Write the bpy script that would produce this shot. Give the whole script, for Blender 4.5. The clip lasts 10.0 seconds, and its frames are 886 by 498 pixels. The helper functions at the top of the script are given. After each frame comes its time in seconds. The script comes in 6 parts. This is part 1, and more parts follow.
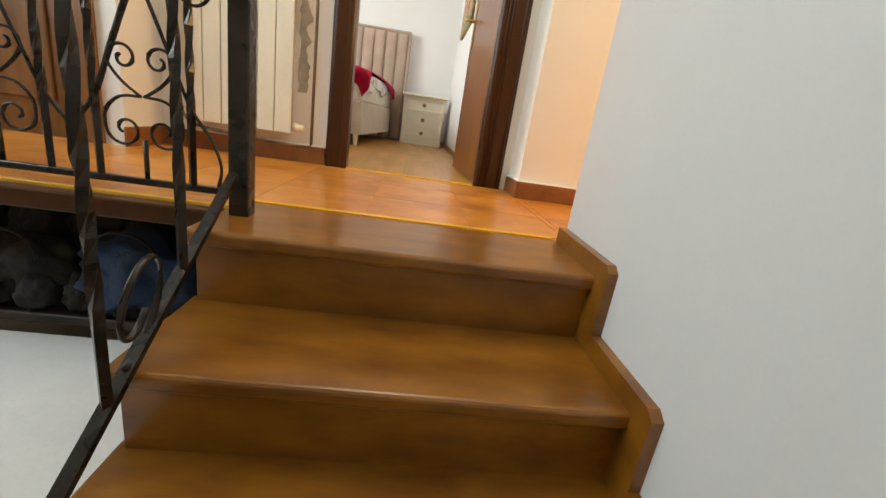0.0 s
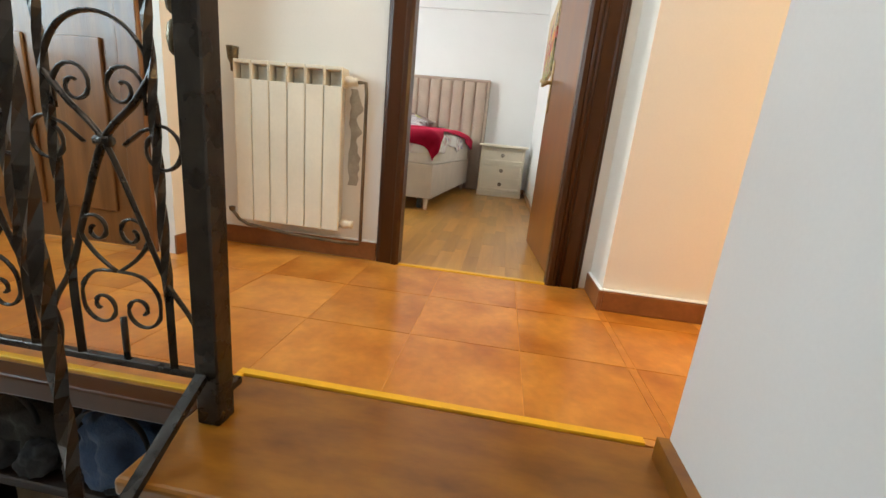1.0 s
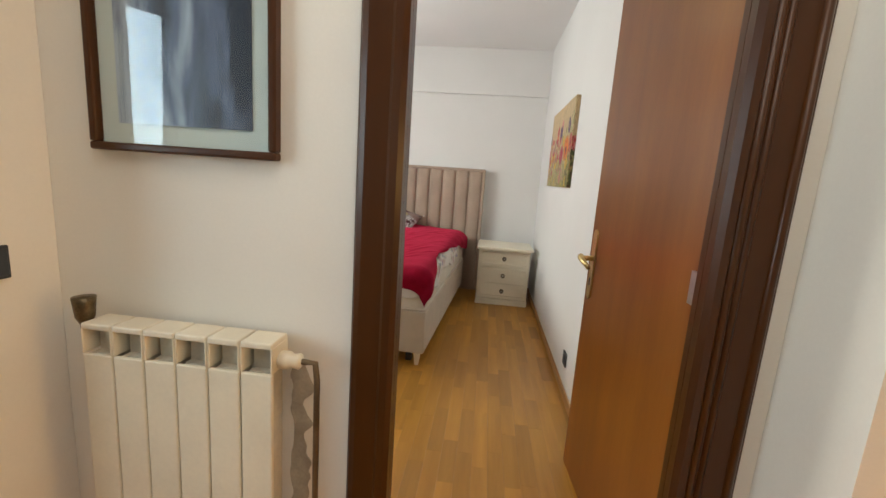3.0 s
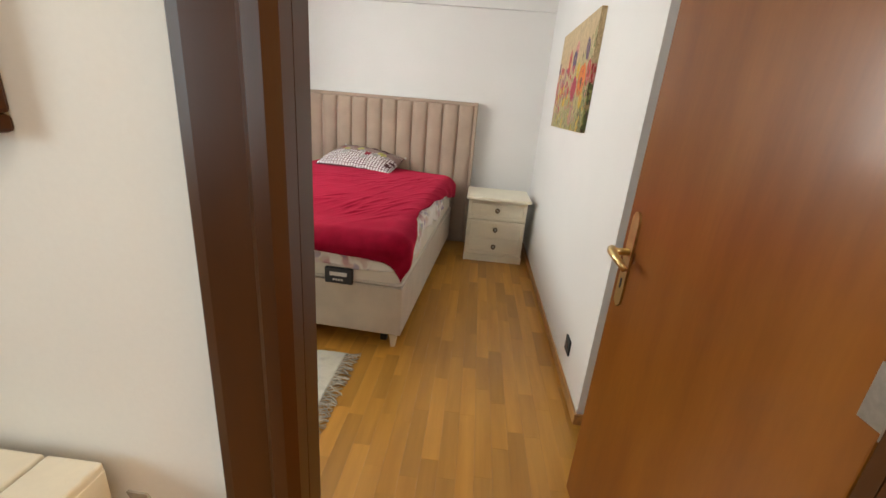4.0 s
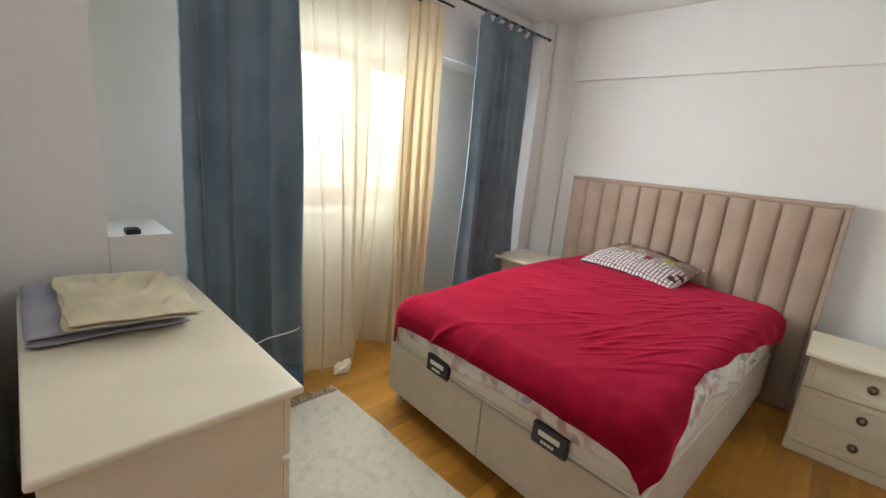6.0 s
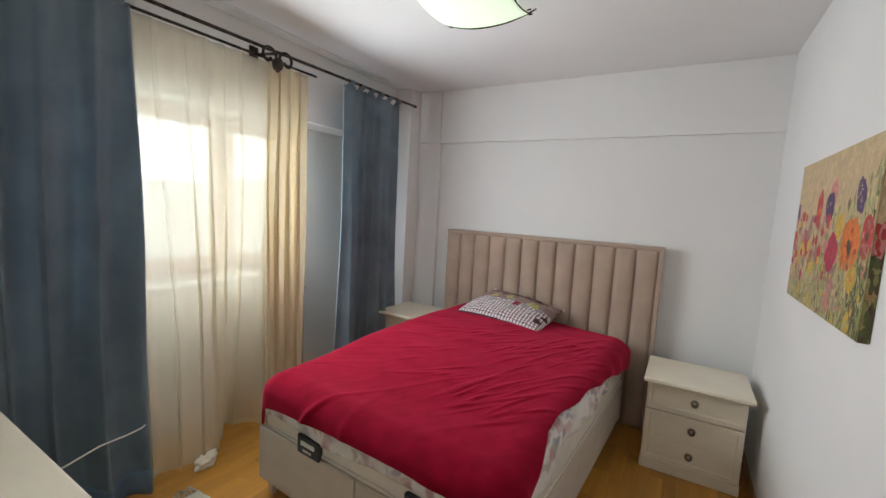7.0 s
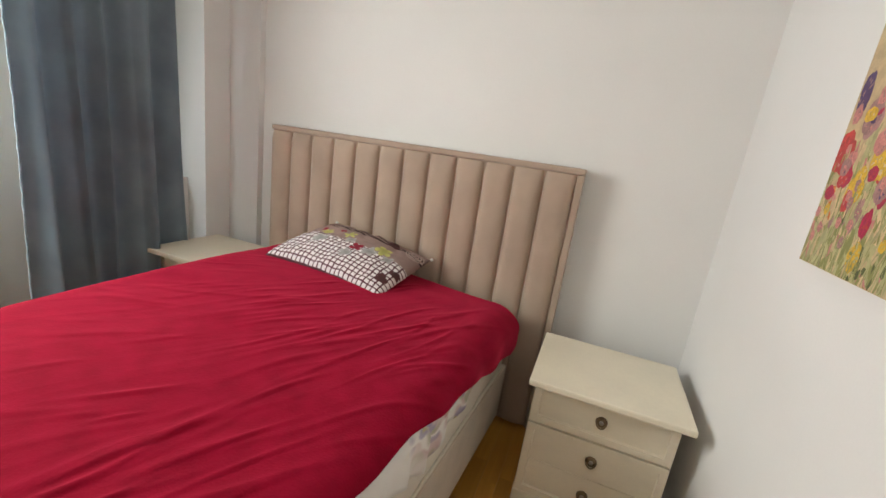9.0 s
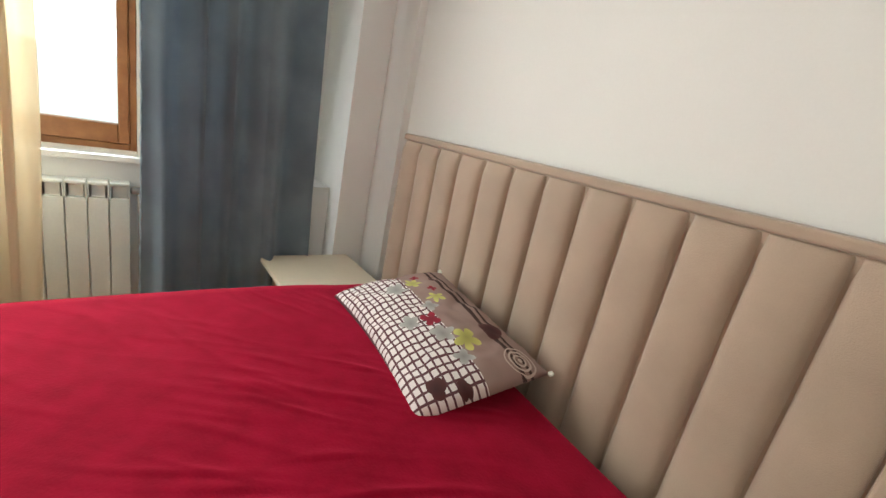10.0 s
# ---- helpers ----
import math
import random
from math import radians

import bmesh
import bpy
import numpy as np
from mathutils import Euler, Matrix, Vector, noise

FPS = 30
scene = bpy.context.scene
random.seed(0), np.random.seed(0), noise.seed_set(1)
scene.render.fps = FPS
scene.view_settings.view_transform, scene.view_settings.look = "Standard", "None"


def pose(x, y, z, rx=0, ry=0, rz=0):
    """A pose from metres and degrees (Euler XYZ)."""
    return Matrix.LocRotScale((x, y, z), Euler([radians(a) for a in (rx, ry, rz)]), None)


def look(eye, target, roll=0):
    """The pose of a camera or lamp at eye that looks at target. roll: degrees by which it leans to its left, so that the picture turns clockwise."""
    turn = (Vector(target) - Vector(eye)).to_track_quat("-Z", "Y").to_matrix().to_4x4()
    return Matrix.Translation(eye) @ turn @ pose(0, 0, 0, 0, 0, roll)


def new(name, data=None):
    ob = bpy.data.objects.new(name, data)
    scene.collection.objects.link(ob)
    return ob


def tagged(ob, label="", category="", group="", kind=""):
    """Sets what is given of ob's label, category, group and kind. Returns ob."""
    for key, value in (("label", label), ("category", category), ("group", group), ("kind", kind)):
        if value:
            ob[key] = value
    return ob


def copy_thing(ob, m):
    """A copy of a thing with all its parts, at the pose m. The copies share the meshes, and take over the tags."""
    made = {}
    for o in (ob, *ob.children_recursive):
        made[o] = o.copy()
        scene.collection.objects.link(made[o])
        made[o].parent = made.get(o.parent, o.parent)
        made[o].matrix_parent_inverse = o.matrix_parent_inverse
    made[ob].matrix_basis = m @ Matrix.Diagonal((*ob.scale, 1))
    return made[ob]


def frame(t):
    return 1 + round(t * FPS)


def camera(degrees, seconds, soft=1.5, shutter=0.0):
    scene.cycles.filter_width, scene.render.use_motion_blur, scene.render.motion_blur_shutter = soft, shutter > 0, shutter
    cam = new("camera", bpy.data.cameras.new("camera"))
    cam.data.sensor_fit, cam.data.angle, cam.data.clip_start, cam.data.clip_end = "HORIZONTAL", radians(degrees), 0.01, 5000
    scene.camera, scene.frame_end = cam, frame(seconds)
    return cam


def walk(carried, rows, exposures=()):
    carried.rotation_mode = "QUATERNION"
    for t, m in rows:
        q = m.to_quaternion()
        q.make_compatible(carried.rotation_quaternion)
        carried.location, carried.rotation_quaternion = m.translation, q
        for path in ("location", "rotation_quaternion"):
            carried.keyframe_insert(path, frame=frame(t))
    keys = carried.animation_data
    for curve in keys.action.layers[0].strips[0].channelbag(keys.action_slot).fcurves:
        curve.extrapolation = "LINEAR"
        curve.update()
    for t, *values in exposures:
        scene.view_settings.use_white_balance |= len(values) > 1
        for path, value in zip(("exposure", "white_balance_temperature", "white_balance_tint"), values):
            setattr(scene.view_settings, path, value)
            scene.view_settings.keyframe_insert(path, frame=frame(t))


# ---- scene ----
SKY, SUN, VOILEFILL, RECESS, OVERHEAD, STAIRSIDE, PASSAGE, LAMP, BACKDROP = 0.08, 4.0, 30.5, 33.0, 13.0, 34.0, 19.0, 1.0, 0.95
cam = camera(94.3, 10.0, soft=1.5, shutter=0.0)
PATH = [
    (0, (0.341, -2.242, 0.294), (0.542, -0.337, -0.28), 8.6),
    (0.5, (0.403, -2.056, 0.439), (0.385, -0.133, -0.11), 7.6),
    (1, (0.431, -1.826, 0.583), (0.195, 0.094, 0.077), 5.6),
    (1.5, (0.384, -1.599, 0.744), (0.142, 0.336, 0.299), 4.6),
    (2, (0.362, -1.366, 0.941), (0.068, 0.588, 0.636), 3.7),
    (2.5, (0.251, -1.136, 1.137), (-0.068, 0.828, 0.934), 4.1),
    (2.7, (0.21, -1.055, 1.186), (-0.051, 0.914, 0.95), 3.8),
    (3.8, (0.183, -0.526, 1.331), (0.058, 1.368, 0.704), 4.5),
    (4, (0.178, -0.388, 1.32), (0.064, 1.497, 0.662), 4.8),
    (4.5, (0.175, -0.082, 1.312), (0.015, 1.777, 0.592), 6.4),
    (5, (0.203, 0.15, 1.287), (-0.562, 1.836, 0.53), 6.2),
    (5.5, (0.151, 0.232, 1.272), (-1.098, 1.633, 0.58), 4.5),
    (5.7, (0.113, 0.249, 1.328), (-1.231, 1.602, 0.725), 4.3),
    (6.8, (0.218, 0.345, 1.564), (-0.901, 1.997, 1.414), 3.4),
    (7, (0.263, 0.366, 1.559), (-0.742, 2.084, 1.358), 3.3),
    (7.5, (0.29, 0.47, 1.438), (-0.456, 2.287, 1.064), 3.8),
    (8, (0.26, 0.829, 1.363), (-0.301, 2.684, 0.871), 4.9),
    (8.5, (0.258, 1.204, 1.388), (-0.248, 3.071, 0.879), 6.4),
    (9, (0.228, 1.696, 1.397), (-0.418, 3.521, 0.898), 8.0),
    (9.2, (0.229, 1.883, 1.418), (-0.514, 3.664, 0.894), 9.0),
    (9.5, (0.225, 2.214, 1.374), (-0.729, 3.893, 0.855), 10.5),
    (9.8, (0.167, 2.51, 1.395), (-1.099, 3.966, 0.869), 11.7),
    (10, (0.09, 2.637, 1.402), (-1.408, 3.848, 0.865), 11.5),
]
EXPOSURES = [(0, 0.74, 7300, 9), (0.5, 0.73, 7000, 8), (1.0, 0.64, 6850, 8), (1.5, 0.44, 6900, 8), (2.0, 0.28, 6900, 9), (2.7, 0.13, 7200, 10), (3.8, 0.22, 7500, 12), (4.5, 0.46, 7150, 12), (5.0, 0.12, 6850, 10),
             (5.7, 0.28, 7100, 12), (6.8, -0.18, 6750, 12), (7.5, -0.18, 6850, 12), (8.0, -0.10, 6800, 12), (8.5, 0.2, 7100, 12), (9.0, 0.25, 7450, 12), (10, 0.35, 7600, 10)]
walk(cam, [(t, look(eye, target, roll)) for t, eye, target, roll in PATH], EXPOSURES)

# ---------------------------------------------------------------- world, sun, lights
world = bpy.data.worlds.new("sky_world")
scene.world = world
world.use_nodes = True
wn, wl = world.node_tree.nodes, world.node_tree.links
sky = wn.new("ShaderNodeTexSky")
sky.sky_type = "NISHITA"
sky.sun_disc = False
sky.sun_elevation, sky.sun_rotation = radians(60), radians(88)
wn["Background"].inputs["Strength"].default_value = SKY
wl.new(sky.outputs["Color"], wn["Background"].inputs["Color"])

sun_data = bpy.data.lights.new("sun", "SUN")
sun_data.energy, sun_data.angle, sun_data.color = SUN, radians(0.6), (1.0, 0.93, 0.82)
new("sun", sun_data).matrix_world = look((5.2, 1.8, 9), (0, 1.5, 0))


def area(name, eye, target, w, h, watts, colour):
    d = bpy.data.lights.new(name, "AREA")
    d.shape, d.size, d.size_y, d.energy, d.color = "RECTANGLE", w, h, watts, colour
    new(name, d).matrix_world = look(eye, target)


# added area lamps for daylight: both sides of the voile, overhead, stairwell, passage
# fill lamp inside the room, before the voile, in place of window light
area("voile_front_fill", (-1.915, 2.0, 1.62), (0.5, 2.02, 1.42), 1.08, 0.95, VOILEFILL, (0.86, 0.935, 1.0))
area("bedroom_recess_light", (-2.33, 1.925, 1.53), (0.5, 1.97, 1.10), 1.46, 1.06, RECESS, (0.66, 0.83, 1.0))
# overhead fill lamp, added to light treads and floor
area("landing_overhead_fill", (0.28, -0.98, 2.66), (0.28, -0.98, 0.0), 0.9, 1.45, OVERHEAD, (0.97, 0.96, 0.97))
# bluish fill from the left, set in the added stairwell window
area("stair_side_fill", (-2.50, -1.50, 1.58), (0.4, 0.0, 1.35), 1.1, 1.3, STAIRSIDE, (0.58, 0.80, 1.0))
area("passage_window_light", (2.96, -0.63, 1.30), (-0.9, -0.25, 0.25), 0.8, 0.55, PASSAGE, (1.0, 0.66, 0.24))


# ---------------------------------------------------------------- materials
def shader(name, base, rough=0.5, metal=0.0, amount=0.12, scale=6.0, fine=90.0, bump=0.05, stretch=(1, 1, 1),
           second=None, rnd="", spread=0.25, sheen=0.0, coat=0.0, spec=0.5, gloss_var=0.1, contrast=(0.35, 0.65)):
    """A surface with variation at two scales, optional second colour, grain direction and a tone for each piece."""
    m = bpy.data.materials.new(name)
    m.use_nodes = True
    n, l = m.node_tree.nodes, m.node_tree.links
    b = n["Principled BSDF"]
    co = n.new("ShaderNodeTexCoord")
    mp = n.new("ShaderNodeMapping")
    mp.inputs["Scale"].default_value = stretch
    src = co.outputs["Object"]
    if rnd:
        if rnd == "object":
            r = n.new("ShaderNodeObjectInfo").outputs["Random"]
        else:
            r = n.new("ShaderNodeNewGeometry").outputs["Random Per Island"]
        off = n.new("ShaderNodeVectorMath")
        off.operation = "MULTIPLY_ADD"
        cmb = n.new("ShaderNodeCombineXYZ")
        for k in ("X", "Y", "Z"):
            l.new(r, cmb.inputs[k])
        l.new(cmb.outputs[0], off.inputs[0])
        off.inputs[1].default_value = (37.0, 53.0, 71.0)
        l.new(src, off.inputs[2])
        src = off.outputs[0]
    l.new(src, mp.inputs["Vector"])
    big = n.new("ShaderNodeTexNoise")
    big.inputs["Scale"].default_value, big.inputs["Detail"].default_value = scale, 5
    small = n.new("ShaderNodeTexNoise")
    small.inputs["Scale"].default_value, small.inputs["Detail"].default_value = fine, 3
    l.new(mp.outputs[0], big.inputs["Vector"])
    l.new(mp.outputs[0], small.inputs["Vector"])
    ramp = n.new("ShaderNodeValToRGB")
    ramp.color_ramp.elements[0].position, ramp.color_ramp.elements[1].position = contrast
    dark = tuple(c * (1 - amount) for c in base)
    light = second or tuple(min(1, c * (1 + amount)) for c in base)
    ramp.color_ramp.elements[0].color, ramp.color_ramp.elements[1].color = (*dark, 1), (*light, 1)
    l.new(big.outputs["Fac"], ramp.inputs["Fac"])
    mul = n.new("ShaderNodeMix")
    mul.data_type, mul.blend_type = "RGBA", "MULTIPLY"
    mul.inputs[0].default_value = 1.0
    grain = n.new("ShaderNodeMapRange")
    grain.inputs["To Min"].default_value, grain.inputs["To Max"].default_value = 1 - amount, 1 + amount
    l.new(small.outputs["Fac"], grain.inputs["Value"])
    l.new(ramp.outputs["Color"], mul.inputs[6])
    l.new(grain.outputs[0], mul.inputs[7])
    out = mul.outputs[2]
    if rnd:
        tone = n.new("ShaderNodeMapRange")
        tone.inputs["To Min"].default_value, tone.inputs["To Max"].default_value = 1 - spread, 1 + spread
        l.new(r, tone.inputs["Value"])
        mul2 = n.new("ShaderNodeMix")
        mul2.data_type, mul2.blend_type = "RGBA", "MULTIPLY"
        mul2.inputs[0].default_value = 1.0
        l.new(out, mul2.inputs[6])
        l.new(tone.outputs[0], mul2.inputs[7])
        out = mul2.outputs[2]
    l.new(out, b.inputs["Base Color"])
    rr = n.new("ShaderNodeMapRange")
    rr.inputs["To Min"].default_value, rr.inputs["To Max"].default_value = max(0.02, rough - gloss_var), min(1, rough + gloss_var)
    l.new(big.outputs["Fac"], rr.inputs["Value"])
    l.new(rr.outputs[0], b.inputs["Roughness"])
    b.inputs["Metallic"].default_value = metal
    b.inputs["Specular IOR Level"].default_value = spec
    b.inputs["Sheen Weight"].default_value = sheen
    b.inputs["Coat Weight"].default_value = coat
    b.inputs["Coat Roughness"].default_value = 0.12
    if bump:
        bp = n.new("ShaderNodeBump")
        bp.inputs["Strength"].default_value, bp.inputs["Distance"].default_value = min(1, bump * 4), 0.004
        l.new(small.outputs["Fac"], bp.inputs["Height"])
        l.new(bp.outputs[0], b.inputs["Normal"])
    return m


WALL = shader("white_wall_paint", (0.80, 0.79, 0.77), 0.75, amount=0.02, scale=1.6, fine=140, bump=0.012)
LWALL = shader("landing_wall_paint", (0.82, 0.77, 0.68), 0.7, amount=0.025, scale=1.4, fine=120, bump=0.014)
CEIL = shader("ceiling_paint", (0.80, 0.79, 0.78), 0.85, amount=0.02, scale=1.2, fine=160, bump=0.04)
OAK = dict(rough=0.285, amount=0.08, scale=2.2, fine=16, bump=0.0, stretch=(9, 0.7, 9), second=(0.55, 0.265, 0.048), spread=0.20, coat=0.0, spec=0.5, contrast=(0.32, 0.72), gloss_var=0.0)
PLANK = shader("oak_parquet_strip", (0.46, 0.208, 0.034), rnd="object", **OAK)
PLANK_REST = shader("oak_parquet_rest", (0.46, 0.208, 0.034), rnd="island", **OAK)
OAK_TRIM = shader("oak_skirting", (0.46, 0.24, 0.09), 0.4, amount=0.18, scale=4, fine=30, stretch=(12, 1, 12), bump=0.02)
TILE = shader("terracotta_tile", (0.54, 0.160, 0.015), 0.28, amount=0.18, scale=5.5, fine=38, bump=0.0, rnd="object", spread=0.07, gloss_var=0.0, spec=0.6,
              second=(0.76, 0.32, 0.055), coat=0.0, contrast=(0.3, 0.75))
GROUT = shader("tile_grout", (0.72, 0.33, 0.09), 0.9, amount=0.2, scale=9, fine=120)
TSKIRT = shader("terracotta_skirting", (0.26, 0.095, 0.028), 0.4, amount=0.2, scale=6, fine=60, bump=0.03)
STEP = shader("varnished_stair_board", (0.165, 0.052, 0.0055), 0.28, amount=0.14, scale=4.5, fine=30, bump=0.0, stretch=(1.2, 3, 3),
              second=(0.34, 0.130, 0.012), coat=0.0, spec=0.7, contrast=(0.25, 0.75), gloss_var=0.0)
YELLOW = shader("yellow_edging", (0.85, 0.46, 0.02), 0.4, amount=0.08, scale=8, bump=0.02)
DOORWOOD = shader("mahogany_veneer", (0.20, 0.055, 0.0066), 0.34, spec=0.35, amount=0.10, scale=1.6, fine=20, bump=0.0, stretch=(5, 5, 0.8),
                  second=(0.31, 0.102, 0.0135), coat=0.2, contrast=(0.25, 0.8), gloss_var=0.04)
FRAMEWOOD = shader("dark_mahogany", (0.050, 0.0150, 0.0028), 0.32, spec=0.28, amount=0.05, scale=2, fine=30, bump=0.0, stretch=(8, 8, 0.7),
                   second=(0.076, 0.0235, 0.0042), coat=0.04, contrast=(0.15, 0.85), gloss_var=0.04)
BROWNDOOR = shader("brown_panel_door", (0.16, 0.057, 0.0105), 0.35, amount=0.14, scale=3, fine=30, stretch=(7, 7, 0.7), second=(0.22, 0.085, 0.018), coat=0.2)
WINWOOD = shader("window_frame_wood", (0.26, 0.095, 0.035), 0.4, amount=0.12, scale=3, fine=30, stretch=(5, 2, 2), second=(0.36, 0.15, 0.06))
IRON = shader("black_wrought_iron", (0.034, 0.025, 0.018), 0.28, metal=0.6, amount=0.3, scale=16, fine=42, bump=0.09, spec=0.7)
BRASS = shader("brass", (0.58, 0.42, 0.19), 0.36, metal=1.0, amount=0.12, scale=18, fine=150, bump=0.03)
BRONZE = shader("aged_bronze", (0.16, 0.12, 0.07), 0.38, metal=0.9, amount=0.3, scale=40, fine=160, bump=0.06)
STEEL = shader("dull_steel", (0.42, 0.41, 0.39), 0.36, metal=1.0, amount=0.15, scale=20, fine=140, bump=0.03)
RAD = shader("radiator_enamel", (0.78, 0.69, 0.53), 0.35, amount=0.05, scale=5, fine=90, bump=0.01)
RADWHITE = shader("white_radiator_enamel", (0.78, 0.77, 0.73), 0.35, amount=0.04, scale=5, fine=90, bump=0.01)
# darker copy of the enamel: shade inside the sections put into its colour
RADSHADE = shader("shaded_radiator_inside", (0.60, 0.54, 0.43), 0.6, amount=0.15, scale=8, fine=90)
PIPE = shader("old_bronze_pipe", (0.15, 0.105, 0.06), 0.45, metal=0.5, amount=0.3, scale=14, fine=120, bump=0.05)
STAIN = shader("bare_grey_plaster", (0.40, 0.355, 0.285), 0.9, amount=0.2, scale=12, fine=120, bump=0.08)
BLACK = shader("black_plastic", (0.022, 0.023, 0.026), 0.4, amount=0.15, scale=12, fine=120, bump=0.02)
SLATE = shader("anthracite_plastic", (0.03, 0.038, 0.046), 0.45, amount=0.12, scale=12, fine=120, bump=0.02)
BOXFAB = shader("bed_base_linen", (0.55, 0.465, 0.37), 0.85, amount=0.06, scale=7, fine=420, bump=0.10, sheen=0.2)
HEADFAB = shader("headboard_velour", (0.43, 0.322, 0.248), 0.8, amount=0.07, scale=5, fine=380, bump=0.08, sheen=0.35)
MATTRESS = shader("mattress_ticking", (0.71, 0.66, 0.57), 0.85, amount=0.05, scale=6, fine=260, bump=0.10)
BLANKET = shader("red_fleece_blanket", (0.205, 0.0026, 0.014), 0.95, amount=0.06, scale=13.0, fine=170, bump=0.07, sheen=0.75, spec=0.05, second=(0.27, 0.0044, 0.022), contrast=(0.28, 0.72))
BLANKET.node_tree.nodes["Principled BSDF"].inputs["Sheen Tint"].default_value = (0.90, 0.07, 0.15, 1)
BLANKET.node_tree.nodes["Principled BSDF"].inputs["Sheen Roughness"].default_value = 0.45
CREAM = shader("cream_lacquer", (0.80, 0.725, 0.575), 0.33, amount=0.04, scale=4, fine=60, bump=0.012, stretch=(1, 1, 3))
CURTAIN = shader("blue_grey_curtain", (0.20, 0.268, 0.315), 0.85, amount=0.10, scale=5, fine=420, bump=0.08, sheen=0.15, second=(0.25, 0.335, 0.388))


def let_through(m, colour, share):
    """Adds light that passes a cloth from behind to its surface."""
    n, l = m.node_tree.nodes, m.node_tree.links
    tl, mx = n.new("ShaderNodeBsdfTranslucent"), n.new("ShaderNodeMixShader")
    tl.inputs[0].default_value = (*colour, 1)
    mx.inputs[0].default_value = share
    l.new(n["Principled BSDF"].outputs[0], mx.inputs[1])
    l.new(tl.outputs[0], mx.inputs[2])
    l.new(mx.outputs[0], n["Material Output"].inputs["Surface"])


let_through(CURTAIN, (0.27, 0.36, 0.435), 0.26)
# fringed curtain edge; the window light on it is put into the colour
EDGE_LIT = shader("pale_blue_lit_edge", (0.42, 0.56, 0.64), 0.9, amount=0.2, scale=30, fine=200, bump=0.05)
HEM = shader("curtain_hem", (0.15, 0.24, 0.34), 0.85, amount=0.14, scale=8, fine=420, bump=0.10)
RUG = shader("pale_woven_rug", (0.56, 0.53, 0.44), 0.95, amount=0.12, scale=22, fine=150, bump=0.16, second=(0.635, 0.60, 0.50), contrast=(0.22, 0.5))
FRINGE = shader("rug_fringe", (0.40, 0.36, 0.29), 0.95, amount=0.25, scale=30, fine=200, bump=0.1, rnd="island", spread=0.4)
GREYCLOTH = shader("blue_grey_garment", (0.36, 0.355, 0.41), 0.9, amount=0.12, scale=7, fine=300, bump=0.12)
VOILECLOTH = shader("gathered_voile", (0.84, 0.78, 0.64), 0.9, amount=0.05, scale=9, fine=200, bump=0.06)
CREAMCLOTH = shader("cream_garment", (0.68, 0.60, 0.42), 0.9, amount=0.1, scale=7, fine=300, bump=0.12)
CANVAS_EDGE = shader("canvas_edge", (0.42, 0.28, 0.13), 0.85, amount=0.15, scale=9, fine=260, bump=0.1)
CORD = shader("white_cord", (0.75, 0.72, 0.66), 0.5, amount=0.05)
LEG = shader("white_bed_leg", (0.72, 0.64, 0.54), 0.4, amount=0.06)
WHITEBOARD = shader("white_cabinet_top", (0.78, 0.75, 0.70), 0.5, amount=0.05, scale=5)
DARKCLOTH = shader("dark_shoes", (0.016, 0.014, 0.014), 0.7, amount=0.4, scale=12, fine=120, bump=0.1)
BLUECLOTH = shader("blue_bag", (0.009, 0.032, 0.085), 0.6, amount=0.3, scale=9, fine=160, bump=0.12)
OLIVE = shader("olive_bag", (0.020, 0.015, 0.010), 0.8, amount=0.3, scale=9, fine=160, bump=0.12)
SHELFWOOD = shader("dark_shelf", (0.035, 0.017, 0.009), 0.5, amount=0.3, scale=4, fine=40, stretch=(1, 8, 8))
YWALL = shader("ochre_passage_paint", (0.62, 0.42, 0.16), 0.75, amount=0.05, scale=2, fine=120, bump=0.04)
PAPER = shader("passe_partout", (0.70, 0.72, 0.66), 0.9, amount=0.03, scale=8, fine=200, bump=0.02)


def glass(name, tint=(0.95, 0.98, 0.98), rough=0.02):
    m = bpy.data.materials.new(name)
    m.use_nodes = True
    n, l = m.node_tree.nodes, m.node_tree.links
    tr = n.new("ShaderNodeBsdfTransparent")
    tr.inputs[0].default_value = (*tint, 1)
    gl = n.new("ShaderNodeBsdfGlossy")
    gl.inputs["Roughness"].default_value = rough
    lw = n.new("ShaderNodeLayerWeight")
    pw = n.new("ShaderNodeMath")
    pw.operation, pw.inputs[1].default_value = "POWER", 5.0
    l.new(lw.outputs["Facing"], pw.inputs[0])
    fr = n.new("ShaderNodeMath")
    fr.operation, fr.inputs[1].default_value, fr.inputs[2].default_value = "MULTIPLY_ADD", 0.9, 0.05
    l.new(pw.outputs[0], fr.inputs[0])
    mx = n.new("ShaderNodeMixShader")
    l.new(fr.outputs[0], mx.inputs[0])
    l.new(tr.outputs[0], mx.inputs[1])
    l.new(gl.outputs[0], mx.inputs[2])
    l.new(mx.outputs[0], n["Material Output"].inputs["Surface"])
    return m


GLASS = glass("window_glass")


